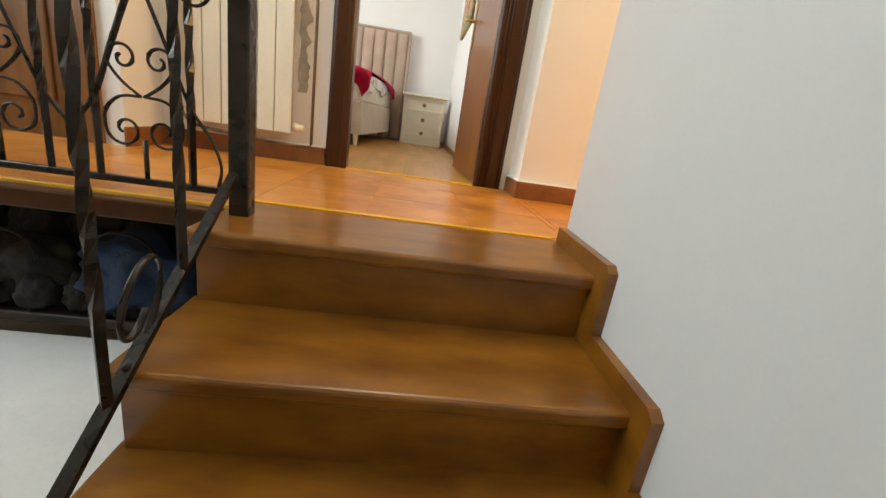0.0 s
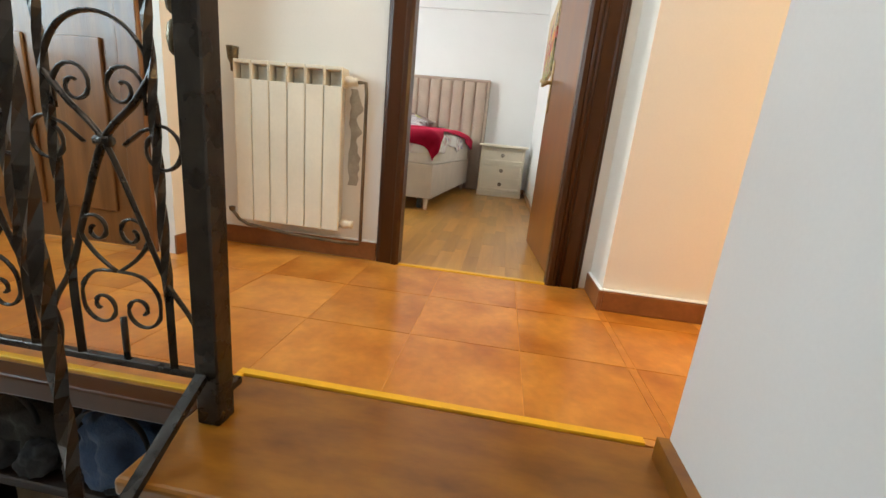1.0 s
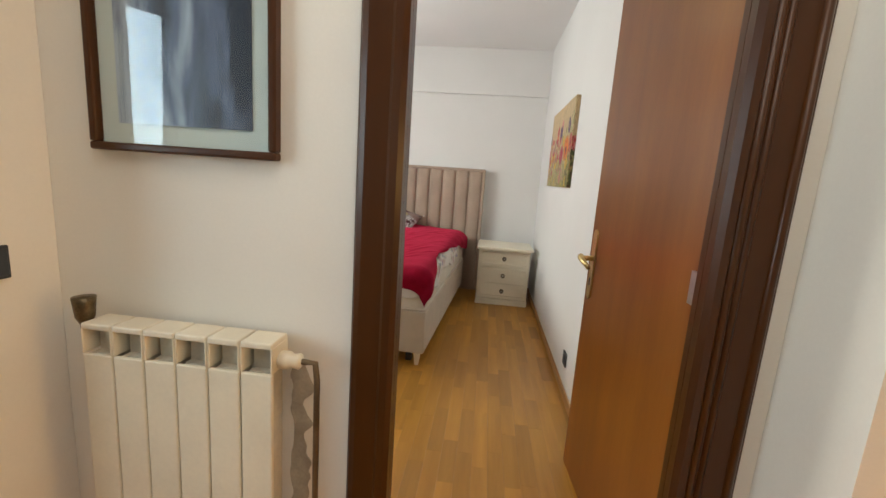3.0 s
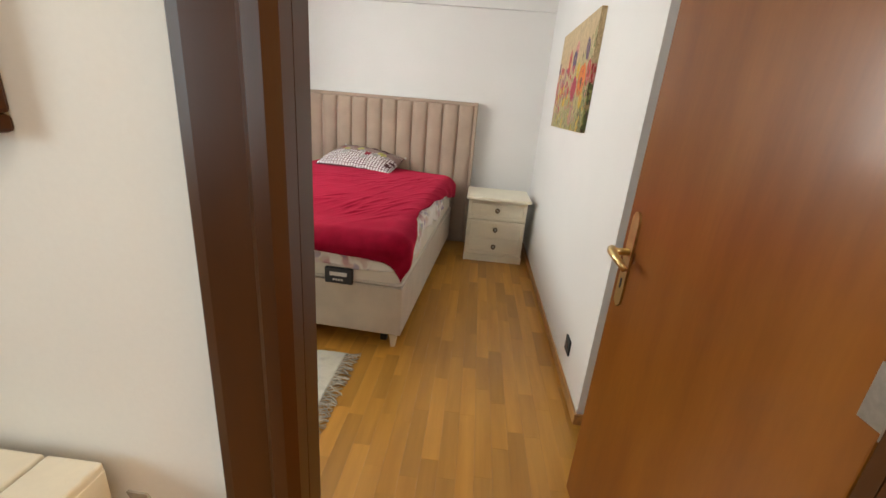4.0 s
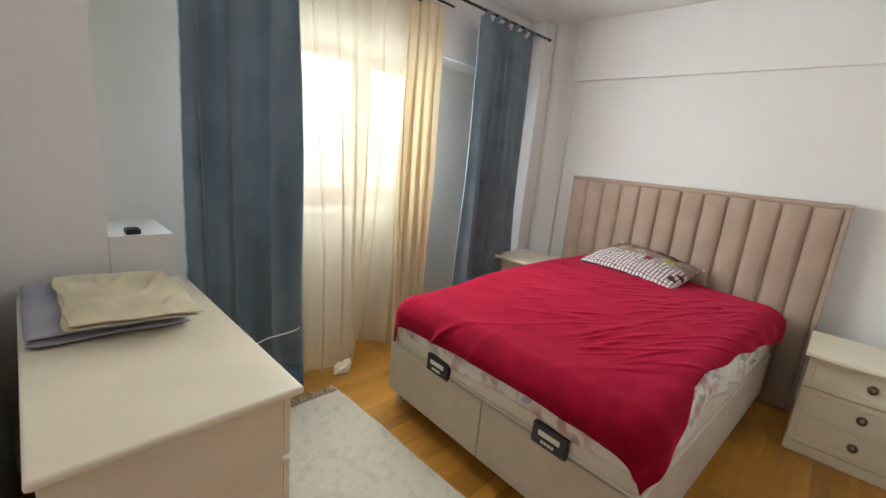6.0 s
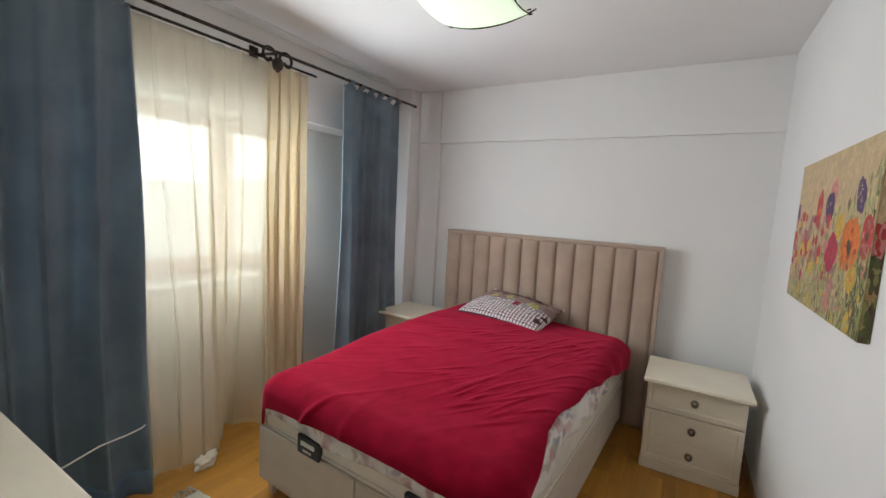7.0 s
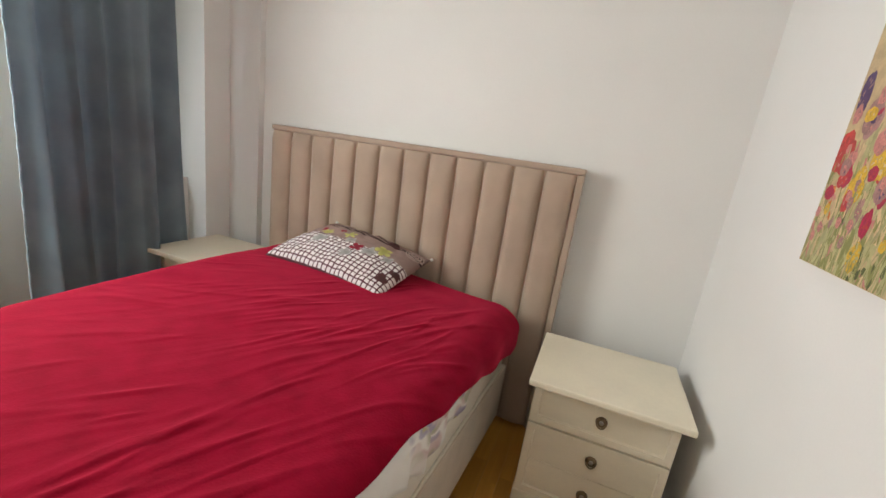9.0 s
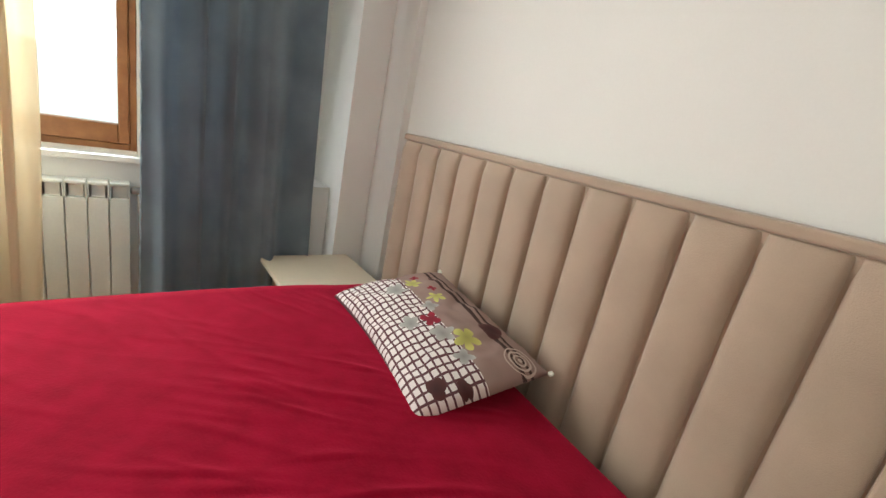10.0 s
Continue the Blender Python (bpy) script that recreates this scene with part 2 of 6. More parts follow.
def sheer_material(name, dark, light, cover, through_tint, glow):
    m = bpy.data.materials.new(name)
    m.use_nodes = True
    n, l = m.node_tree.nodes, m.node_tree.links
    co = n.new("ShaderNodeTexCoord")
    nz = n.new("ShaderNodeTexNoise")
    nz.inputs["Scale"].default_value = 5
    l.new(co.outputs["Object"], nz.inputs["Vector"])
    ramp = n.new("ShaderNodeValToRGB")
    ramp.color_ramp.elements[0].color, ramp.color_ramp.elements[1].color = (*dark, 1), (*light, 1)
    l.new(nz.outputs["Fac"], ramp.inputs["Fac"])
    df, tl, tp = n.new("ShaderNodeBsdfDiffuse"), n.new("ShaderNodeBsdfTranslucent"), n.new("ShaderNodeBsdfTransparent")
    l.new(ramp.outputs[0], df.inputs[0])
    l.new(ramp.outputs[0], tl.inputs[0])
    tp.inputs[0].default_value = (*through_tint, 1)
    a, b = n.new("ShaderNodeMixShader"), n.new("ShaderNodeMixShader")
    a.inputs[0].default_value = glow
    l.new(df.outputs[0], a.inputs[1])
    l.new(tl.outputs[0], a.inputs[2])
    # open weave: the threads cover a part of the cloth
    b.inputs[0].default_value = cover
    l.new(tp.outputs[0], b.inputs[1])
    l.new(a.outputs[0], b.inputs[2])
    l.new(b.outputs[0], n["Material Output"].inputs["Surface"])
    return m


SHEER = sheer_material("cream_voile", (0.89, 0.805, 0.66), (0.93, 0.87, 0.755), 0.46, (0.98, 0.97, 0.93), 0.20)
SHEER_BUNCH = sheer_material("amber_voile_bunch", (0.87, 0.76, 0.575), (0.91, 0.825, 0.665), 0.58, (0.97, 0.92, 0.82), 0.17)


def emitter(name, colour, strength):
    m = bpy.data.materials.new(name)
    m.use_nodes = True
    b = m.node_tree.nodes["Principled BSDF"]
    b.inputs["Base Color"].default_value = (*colour, 1)
    b.inputs["Emission Color"].default_value = (*colour, 1)
    b.inputs["Emission Strength"].default_value = strength
    b.inputs["Roughness"].default_value = 0.25
    return m


LAMPGLASS = emitter("lit_frosted_glass", (0.70, 0.86, 0.66), 0.85)
BACKDROP_GLOW = emitter("glowing_backdrop", (0.88, 0.95, 1.0), BACKDROP)


def floral_material(name, ground, checks):
    """Printed cotton: pale ground with leaf and petal blotches, and on request a dark check over half of it."""
    m = bpy.data.materials.new(name)
    m.use_nodes = True
    n, l = m.node_tree.nodes, m.node_tree.links
    b = n["Principled BSDF"]
    b.inputs["Roughness"].default_value = 0.85
    uv = n.new("ShaderNodeUVMap")
    uv.uv_map = "cloth"
    last = None

    def mix(fac, under, over):
        mx = n.new("ShaderNodeMix")
        mx.data_type = "RGBA"
        l.new(fac, mx.inputs[0])
        if isinstance(under, tuple):
            mx.inputs[6].default_value = (*under, 1)
        else:
            l.new(under, mx.inputs[6])
        if isinstance(over, tuple):
            mx.inputs[7].default_value = (*over, 1)
        else:
            l.new(over, mx.inputs[7])
        return mx.outputs[2]

    def math_node(op, a, bb=None):
        k = n.new("ShaderNodeMath")
        k.operation = op
        for i, v in enumerate((a, bb)):
            if v is None:
                continue
            if isinstance(v, (int, float)):
                k.inputs[i].default_value = v
            else:
                l.new(v, k.inputs[i])
        return k.outputs[0]

    sep = n.new("ShaderNodeSeparateXYZ")
    l.new(uv.outputs[0], sep.inputs[0])
    wob = n.new("ShaderNodeTexNoise")
    wob.inputs["Scale"].default_value = 9
    l.new(uv.outputs[0], wob.inputs["Vector"])
    warp = n.new("ShaderNodeVectorMath")
    warp.operation = "MULTIPLY_ADD"
    l.new(wob.outputs["Color"], warp.inputs[0])
    warp.inputs[1].default_value = (0.11, 0.11, 0.0)
    l.new(uv.outputs[0], warp.inputs[2])

    def blots(scale, size, seed):
        v = n.new("ShaderNodeTexVoronoi")
        v.inputs["Scale"].default_value = scale
        mp = n.new("ShaderNodeMapping")
        mp.inputs["Location"].default_value = (seed, seed * 0.7, 0)
        mp.inputs["Scale"].default_value = (1, 0.55, 1)
        l.new(warp.outputs[0], mp.inputs["Vector"])
        l.new(mp.outputs[0], v.inputs["Vector"])
        soft = n.new("ShaderNodeMapRange")
        soft.interpolation_type = "SMOOTHSTEP"
        l.new(v.outputs["Distance"], soft.inputs["Value"])
        soft.inputs["From Min"].default_value, soft.inputs["From Max"].default_value = size * (0.95 if checks else 0.6), size * (1.05 if checks else 1.15)
        soft.inputs["To Min"].default_value, soft.inputs["To Max"].default_value = (1.0 if checks else 0.95), 0.0
        return soft.outputs[0]

    if checks:
        # v runs from the front edge to the back one
        zone = math_node("LESS_THAN", sep.outputs[1], 0.262)
        gx = math_node("LESS_THAN", math_node("FRACT", math_node("MULTIPLY", sep.outputs[0], 36.0)), 0.27)
        gy = math_node("LESS_THAN", math_node("FRACT", math_node("MULTIPLY", sep.outputs[1], 36.0)), 0.27)
        grid = math_node("MAXIMUM", gx, gy)
        plaid = mix(grid, (0.72, 0.68, 0.67), (0.11, 0.04, 0.05))
        taupe = mix(wob.outputs["Fac"], (0.22, 0.14, 0.125), (0.34, 0.24, 0.21))
        band = math_node("LESS_THAN", math_node("ABSOLUTE", math_node("SUBTRACT", sep.outputs[1], 0.40)), 0.008)
        taupe = mix(band, taupe, (0.045, 0.02, 0.016))
        band2 = math_node("LESS_THAN", math_node("ABSOLUTE", math_node("SUBTRACT", sep.outputs[1], 0.43)), 0.006)
        taupe = mix(band2, taupe, (0.045, 0.02, 0.016))
        last = mix(zone, taupe, plaid)

        def flower(u, v, size, petals, turn, deep, colour, under):
            """A printed bloom: petals round a centre, with a slightly wavering outline."""
            du, dv = math_node("SUBTRACT", wx, u), math_node("SUBTRACT", wy, v)
            r = math_node("SQRT", math_node("ADD", math_node("MULTIPLY", du, du), math_node("MULTIPLY", dv, dv)))
            a = math_node("COSINE", math_node("ADD", math_node("MULTIPLY", math_node("ARCTAN2", dv, du), petals), turn))
            edge = math_node("MULTIPLY", math_node("ADD", math_node("MULTIPLY", math_node("ABSOLUTE", a), deep), 1.0 - deep), size)
            tone = mix(math_node("MINIMUM", math_node("MULTIPLY", r, 0.8 / size), 1.0), tuple(0.55 * c for c in colour), colour)
            return mix(math_node("LESS_THAN", r, edge), under, tone)

        shift = n.new("ShaderNodeSeparateXYZ")
        l.new(warp.outputs[0], shift.inputs[0])
        wx = math_node("ADD", math_node("MULTIPLY", shift.outputs[0], 0.25), math_node("MULTIPLY", sep.outputs[0], 0.75))
        wx = math_node("SUBTRACT", wx, 0.0138)
        wy = math_node("ADD", math_node("MULTIPLY", shift.outputs[1], 0.25), math_node("MULTIPLY", sep.outputs[1], 0.75))
        wy = math_node("SUBTRACT", wy, 0.0138)
        LIME, WINE, BROWN, GREY = (0.58, 0.56, 0.17), (0.33, 0.012, 0.035), (0.095, 0.028, 0.028), (0.44, 0.43, 0.41)
        for u, v, size, petals, turn, deep, colour in (
                (0.144, 0.215, 0.048, 2.5, 0.3, 0.45, GREY), (0.36, 0.16, 0.040, 2.5, 1.3, 0.5, GREY), (0.30, 0.27, 0.036, 2, 0.5, 0.5, GREY), (0.45, 0.24, 0.042, 2.5, 2.0, 0.45, GREY), (0.56, 0.25, 0.035, 2, 1.0, 0.5, GREY),
                (0.108, 0.305, 0.036, 2.5, 0.0, 0.62, LIME), (0.25, 0.325, 0.040, 2.5, 1.1, 0.62, LIME), (0.50, 0.295, 0.046, 2.5, 0.5, 0.62, LIME),
                (0.025, 0.25, 0.026, 2, 0.4, 0.6, WINE), (0.37, 0.235, 0.036, 2, 1.2, 0.62, WINE), (0.18, 0.345, 0.020, 2, 0.1, 0.6, WINE), (0.06, 0.33, 0.020, 2, 0.9, 0.6, WINE),
                (0.475, 0.41, 0.045, 1.5, 0.8, 0.35, BROWN), (0.67, 0.11, 0.045, 1.5, 0.2, 0.35, BROWN), (0.695, 0.19, 0.034, 1.5, 1.6, 0.35, BROWN), (0.10, 0.40, 0.022, 1.5, 0.6, 0.35, BROWN)):
            last = flower(u + (0.05 if u < 0.6 else 0.0), v, size * (1.0 if u < 0.6 else 0.8), petals, turn, deep, colour, last)
        # a printed spiral near one back corner
        du, dv = math_node("SUBTRACT", wx, 0.665), math_node("SUBTRACT", wy, 0.42)
        r = math_node("SQRT", math_node("ADD", math_node("MULTIPLY", du, du), math_node("MULTIPLY", dv, dv)))
        rings = math_node("GREATER_THAN", math_node("SINE", math_node("MULTIPLY", r, 420.0)), 0.2)
        last = mix(math_node("MULTIPLY", rings, math_node("LESS_THAN", r, 0.05)), last, (0.52, 0.42, 0.37))
    else:
        last = ground
        clump = blots(4.2, 0.74, 2.2)
        for scale, size, seed, colour in ((19, 0.46, 1.7, (0.60, 0.45, 0.43)), (16, 0.42, 4.3, (0.52, 0.28, 0.29)), (17, 0.38, 8.9, (0.42, 0.42, 0.30)), (20, 0.36, 15.2, (0.34, 0.30, 0.42)), (22, 0.26, 21.2, (0.56, 0.47, 0.24))):
            last = mix(math_node("MULTIPLY", blots(scale, size, seed), clump), last, colour)
    l.new(last, b.inputs["Base Color"])
    fine = n.new("ShaderNodeTexNoise")
    fine.inputs["Scale"].default_value = 300
    bp = n.new("ShaderNodeBump")
    bp.inputs["Strength"].default_value, bp.inputs["Distance"].default_value = 0.3, 0.002
    l.new(uv.outputs[0], fine.inputs["Vector"])
    l.new(fine.outputs["Fac"], bp.inputs["Height"])
    l.new(bp.outputs[0], b.inputs["Normal"])
    return m


SHEET = floral_material("floral_cotton_sheet", (0.78, 0.75, 0.71), False)
PILLOWCASE = floral_material("patchwork_pillowcase", (0.5, 0.4, 0.4), True)


def print_material():
    """A blue-grey print of upright forms and falling light, with a painted reflection."""
    m = bpy.data.materials.new("blue_grey_print")
    m.use_nodes = True
    n, l = m.node_tree.nodes, m.node_tree.links
    co = n.new("ShaderNodeTexCoord")
    mp = n.new("ShaderNodeMapping")
    mp.inputs["Scale"].default_value = (9, 9, 1.6)
    nz = n.new("ShaderNodeTexNoise")
    nz.inputs["Scale"].default_value, nz.inputs["Detail"].default_value, nz.inputs["Distortion"].default_value = 1.6, 6, 0.8
    ramp = n.new("ShaderNodeValToRGB")
    e = ramp.color_ramp.elements
    e[0].position, e[0].color = 0.36, (0.022, 0.028, 0.05, 1)
    e[1].position, e[1].color = 0.68, (0.48, 0.54, 0.62, 1)
    mid = e.new(0.5)
    mid.color = (0.13, 0.16, 0.25, 1)
    l.new(co.outputs["Object"], mp.inputs["Vector"])
    l.new(mp.outputs[0], nz.inputs["Vector"])
    sep = n.new("ShaderNodeSeparateXYZ")
    l.new(co.outputs["Object"], sep.inputs[0])
    # lighter leftwards: the pale reflection in the glass is put into the print
    lean = n.new("ShaderNodeMath")
    lean.operation, lean.inputs[1].default_value, lean.inputs[2].default_value = "MULTIPLY_ADD", -0.75, -0.40
    l.new(sep.outputs[0], lean.inputs[0])
    add = n.new("ShaderNodeMath")
    l.new(nz.outputs["Fac"], add.inputs[0])
    l.new(lean.outputs[0], add.inputs[1])
    l.new(add.outputs[0], ramp.inputs["Fac"])
    b = n["Principled BSDF"]
    l.new(ramp.outputs[0], b.inputs["Base Color"])
    b.inputs["Roughness"].default_value = 0.35
    return m


PRINT = print_material()


# ---------------------------------------------------------------- mesh helpers
ROOT = {}


def thing(name, label, category, base=(0, 0, 0), group="", kind=""):
    """An Empty at the base of a thing that is built in world coordinates."""
    e = new(name)
    e.empty_display_size = 0.05
    e.location = base
    ROOT[e.name] = Matrix.Translation(base).inverted()
    return tagged(e, label, category, group, kind)


def part(name, bm, material, parent=None, label="", category="", kind="", smooth=False, group=""):
    me = bpy.data.meshes.new(name)
    bmesh.ops.recalc_face_normals(bm, faces=bm.faces)
    bm.to_mesh(me)
    bm.free()
    for m in material if isinstance(material, (list, tuple)) else (material,):
        me.materials.append(m)
    if smooth:
        for p in me.polygons:
            p.use_smooth = True
    ob = new(name, me)
    if parent is not None:
        ob.parent = parent
        if parent.name in ROOT:
            ob.matrix_parent_inverse = ROOT[parent.name]
    return tagged(ob, label, category, group, kind)


def box(bm, x0, x1, y0, y1, z0, z1, bevel=0.0, seg=2, m=None):
    r = bmesh.ops.create_cube(bm, size=1.0, matrix=Matrix.Translation(((x0 + x1) / 2, (y0 + y1) / 2, (z0 + z1) / 2)) @ Matrix.Diagonal((x1 - x0, y1 - y0, z1 - z0, 1)))
    v = r["verts"]
    if bevel:
        ed = list({e for q in v for e in q.link_edges})
        r = bmesh.ops.bevel(bm, geom=ed, offset=bevel, segments=seg, affect="EDGES", profile=0.5)
        v = r["verts"]
    if m is not None:
        bmesh.ops.transform(bm, matrix=m, verts=v)
    return v


def boxed(*a, **k):
    bm = bmesh.new()
    box(bm, *a, **k)
    return bm


def tube(bm, pts, r, n=7, closed=False, flat=1.0, taper=None):
    """A rod of round section along a line of points."""
    rings = []
    pts = [Vector(p) for p in pts]
    for i, p in enumerate(pts):
        d = (pts[min(i + 1, len(pts) - 1)] - pts[max(i - 1, 0)]).normalized()
        u = d.cross(Vector((0.31, 0.17, 0.93)))
        if u.length < 0.05:
            u = d.cross(Vector((1, 0, 0)))
        u.normalize()
        w = d.cross(u)
        rr = r * (taper(i / (len(pts) - 1)) if taper else 1.0)
        rings.append([bm.verts.new(p + rr * (math.cos(2 * math.pi * k / n) * u + flat * math.sin(2 * math.pi * k / n) * w)) for k in range(n)])
    for a, b in zip(rings, rings[1:]):
        for k in range(n):
            bm.faces.new((a[k], a[(k + 1) % n], b[(k + 1) % n], b[k]))
    if n > 2:
        bm.faces.new(rings[0][::-1])
        bm.faces.new(rings[-1])


def tubed(*a, **k):
    bm = bmesh.new()
    tube(bm, *a, **k)
    return bm


def lathe(bm, profile, m=Matrix(), n=16):
    """A turned form: (radius, height) pairs about the z axis, moved by m."""
    rings = [[bm.verts.new(m @ Vector((r * math.cos(2 * math.pi * k / n), r * math.sin(2 * math.pi * k / n), z))) for k in range(n)] for r, z in profile]
    for a, b in zip(rings, rings[1:]):
        for k in range(n):
            bm.faces.new((a[k], a[(k + 1) % n], b[(k + 1) % n], b[k]))
    bm.faces.new(rings[0][::-1])
    bm.faces.new(rings[-1])


def lathed(*a, **k):
    bm = bmesh.new()
    lathe(bm, *a, **k)
    return bm


def sheet(bm, nu, nv, f, uv=None, thick=0.0):
    """A surface from f(u, v), 0..1 each; with uv(u, v) it carries a map called cloth."""
    vs = [[bm.verts.new(f(i / nu, j / nv)) for j in range(nv + 1)] for i in range(nu + 1)]
    lay = bm.loops.layers.uv.new("cloth") if uv else None
    for i in range(nu):
        for j in range(nv):
            fc = bm.faces.new((vs[i][j], vs[i + 1][j], vs[i + 1][j + 1], vs[i][j + 1]))
            if lay:
                for lp, (a, b) in zip(fc.loops, ((i, j), (i + 1, j), (i + 1, j + 1), (i, j + 1))):
                    lp[lay].uv = uv(a / nu, b / nv)
    if thick:
        bm.normal_update()
        back = [[bm.verts.new(v.co - v.normal * thick) for v in row] for row in vs]
        for i in range(nu):
            for j in range(nv):
                fc = bm.faces.new((back[i][j + 1], back[i + 1][j + 1], back[i + 1][j], back[i][j]))
                if lay:
                    for lp, (a, b) in zip(fc.loops, ((i, j + 1), (i + 1, j + 1), (i + 1, j), (i, j))):
                        lp[lay].uv = uv(a / nu, b / nv)
        for i in range(nu):
            bm.faces.new((vs[i + 1][0], vs[i][0], back[i][0], back[i + 1][0]))
            bm.faces.new((vs[i][nv], vs[i + 1][nv], back[i + 1][nv], back[i][nv]))
        for j in range(nv):
            bm.faces.new((vs[0][j], vs[0][j + 1], back[0][j + 1], back[0][j]))
            bm.faces.new((vs[nu][j + 1], vs[nu][j], back[nu][j], back[nu][j + 1]))


def prism(bm, outline, axis, a, b):
    """A closed outline pushed out along an axis from a to b. Outline points are the other two coordinates in order."""
    def at(p, h):
        p = list(p)
        p.insert("xyz".index(axis), h)
        return p
    lo, hi = [bm.verts.new(at(p, a)) for p in outline], [bm.verts.new(at(p, b)) for p in outline]
    k = len(outline)
    for i in range(k):
        bm.faces.new((lo[i], lo[(i + 1) % k], hi[(i + 1) % k], hi[i]))
    bm.faces.new(lo[::-1])
    bm.faces.new(hi)


# ---------------------------------------------------------------- the large structure
def wall(name, label, material, *boxes):
    bm = bmesh.new()
    for b in boxes:
        box(bm, *b)
    return part(name, bm, material, None, label, "wall", "structure")


wall("wall_north", "white painted wall behind the headboard", WALL, (-2.75, 1.05, 3.78, 3.95, -0.1, 2.63))
wall("wall_beam", "white painted ceiling beam with a shadowed lower edge", WALL, (-1.80, 0.75, 3.737, 3.779, 2.16, 2.63), (-2.034, -1.80, 3.716, 3.7368, 2.16, 2.63))
wall("wall_pillar_1", "white painted pillar in the corner by the window", WALL, (-2.45, -2.035, 3.56, 3.737, 0, 2.63), (-2.45, -1.80, 3.737, 3.779, 0, 2.63))
wall("wall_pillar_2", "white painted pillar beside the window recess", WALL, (-2.45, -2.06, 0.151, 0.51, 0, 2.63))
wall("wall_ledge_1", "low white ledge in the window recess", WALL, (-2.45, -2.06, 0.512, 0.747, 0, 0.968))
wall("wall_ledge_2", "low white ledge beside the corner pillar", WALL, (-2.45, -2.185, 3.20, 3.558, 0, 0.971))
wall("wall_lintel", "white painted lintel over the window recess", WALL, (-2.449, -2.2, 0.512, 3.558, 2.13, 2.63))
wall("wall_west", "white painted window wall with one wide opening", WALL,
     (-2.75, -2.45, 0.15, 1.18, -0.1, 2.63), (-2.75, -2.45, 2.672, 3.78, -0.1, 2.63), (-2.75, -2.45, 1.18, 2.672, -0.1, 0.985), (-2.75, -2.45, 1.18, 2.672, 2.10, 2.63))
wall("wall_east", "white painted wall that carries the flower picture", WALL, (0.75, 0.93, 1.18, 3.78, -0.1, 2.63), (0.93, 1.05, 0.15, 3.78, -0.1, 2.63))
wall("wall_south", "white wall between bedroom and landing with a door opening", LWALL,
     (-2.75, -0.06, 0.017, 0.12, -0.1, 2.63), (0.745, 1.05, 0.017, 0.12, -0.1, 2.63), (-0.06, 0.745, 0.017, 0.12, 2.08, 2.63))
wall("wall_south_plaster", "white painted bedroom face of the door wall", WALL,
     (-2.75, -0.06, 0.12, 0.15, -0.1, 2.63), (0.745, 1.05, 0.12, 0.15, -0.1, 2.63), (-0.06, 0.745, 0.12, 0.15, 2.08, 2.63))
wall("wall_landing_left", "cream wall of the landing with the light switch", LWALL,
     (-1.08, -0.92, -0.28, 0.016, -0.1, 2.6), (-2.3, -1.95, -0.28, -0.12, -0.1, 2.6), (-1.95, -1.08, -0.28, -0.12, 2.08, 2.6))
wall("wall_landing_right", "cream wall block beside the bedroom door", LWALL, (0.878, 1.355, -0.215, 0.016, -0.1, 2.6), (1.051, 1.355, 0.016, 1.62, -0.1, 2.6))
wall("wall_stair_right", "pale wall along the stairs", WALL, (0.83, 1.0, -3.9, -1.06, -2.0, 2.6), (1.0, 3.1, -1.2, -1.06, -0.1, 2.6))
wall("wall_stair_back", "pale stairwell end wall", LWALL, (-2.45, 0.83, -3.92, -3.76, -2.0, 2.6))
wall("wall_stair_left", "pale stairwell side wall, open for the added window", LWALL, (-2.45, -2.3, -3.76, -2.2, -2.0, 2.6), (-2.45, -2.3, -0.4, -0.12, -2.0, 2.6), (-2.45, -2.3, -2.2, -0.4, -2.0, 0.8), (-2.45, -2.3, -2.2, -0.4, 2.3, 2.6))
wall("wall_passage", "warm ochre walls of the side passage", YWALL, (1.355, 3.1, 1.50, 1.62, -0.1, 2.6), (3.0, 3.1, -0.2, 1.5, -0.1, 2.6), (3.0, 3.1, -1.06, -0.2, -0.1, 1.0), (3.0, 3.1, -1.06, -0.2, 2.3, 2.6))
tagged(part("ceiling", boxed(-2.75, 1.05, 0.02, 3.95, 2.632, 2.75), CEIL, None, "white painted bedroom ceiling", "ceiling", "structure"))
# opening and cover are unseen, added only for the overhead fill lamp
bm = bmesh.new()
for b in ((-2.45, -0.2, -3.92, 0.016), (0.76, 3.1, -3.92, 0.016), (-0.2, 0.76, -3.92, -1.74), (-0.2, 0.76, -0.22, 0.016)):
    box(bm, *b, 2.602, 2.75)
part("ceiling_landing", bm, CEIL, None, "white painted landing ceiling, open for an added overhead lamp", "ceiling", "structure")
part("ceiling_opening_cover", boxed(-0.25, 0.81, -1.79, -0.17, 2.756, 2.80), CEIL, None, "pale cover over the opening of the added lamp", "skylight", "structure")
tagged(part("ceiling_passage", boxed(1.052, 3.1, 0.018, 1.62, 2.602, 2.75), CEIL, None, "white painted passage ceiling", "ceiling", "structure"))
bm = bmesh.new()
tube(bm, [(-2.09, 0.6 + 0.19 * k, 2.626) for k in range(15)], 0.008, 6)
part("ceiling_trim", bm, CEIL, None, "thin white ceiling moulding near the window", "trim", "structure")

floor = part("floor", boxed(-2.62, 0.93, 0.0, 3.78, -0.1, -0.009), OAK_TRIM, None, "oak strip parquet floor of the bedroom", "floor", "structure")
bm = bmesh.new()
box(bm, -0.136, 0.86, -1.02, 0.0, -0.06, -0.0018)
box(bm, -2.3, -0.1361, -1.115, 0.0, -0.06, -0.0018)
box(bm, 0.86, 3.0, -1.06, 1.5, -0.06, -0.0018)
landing = part("floor_landing", bm, GROUT, None, "orange terracotta tile floor of the landing", "floor", "structure")
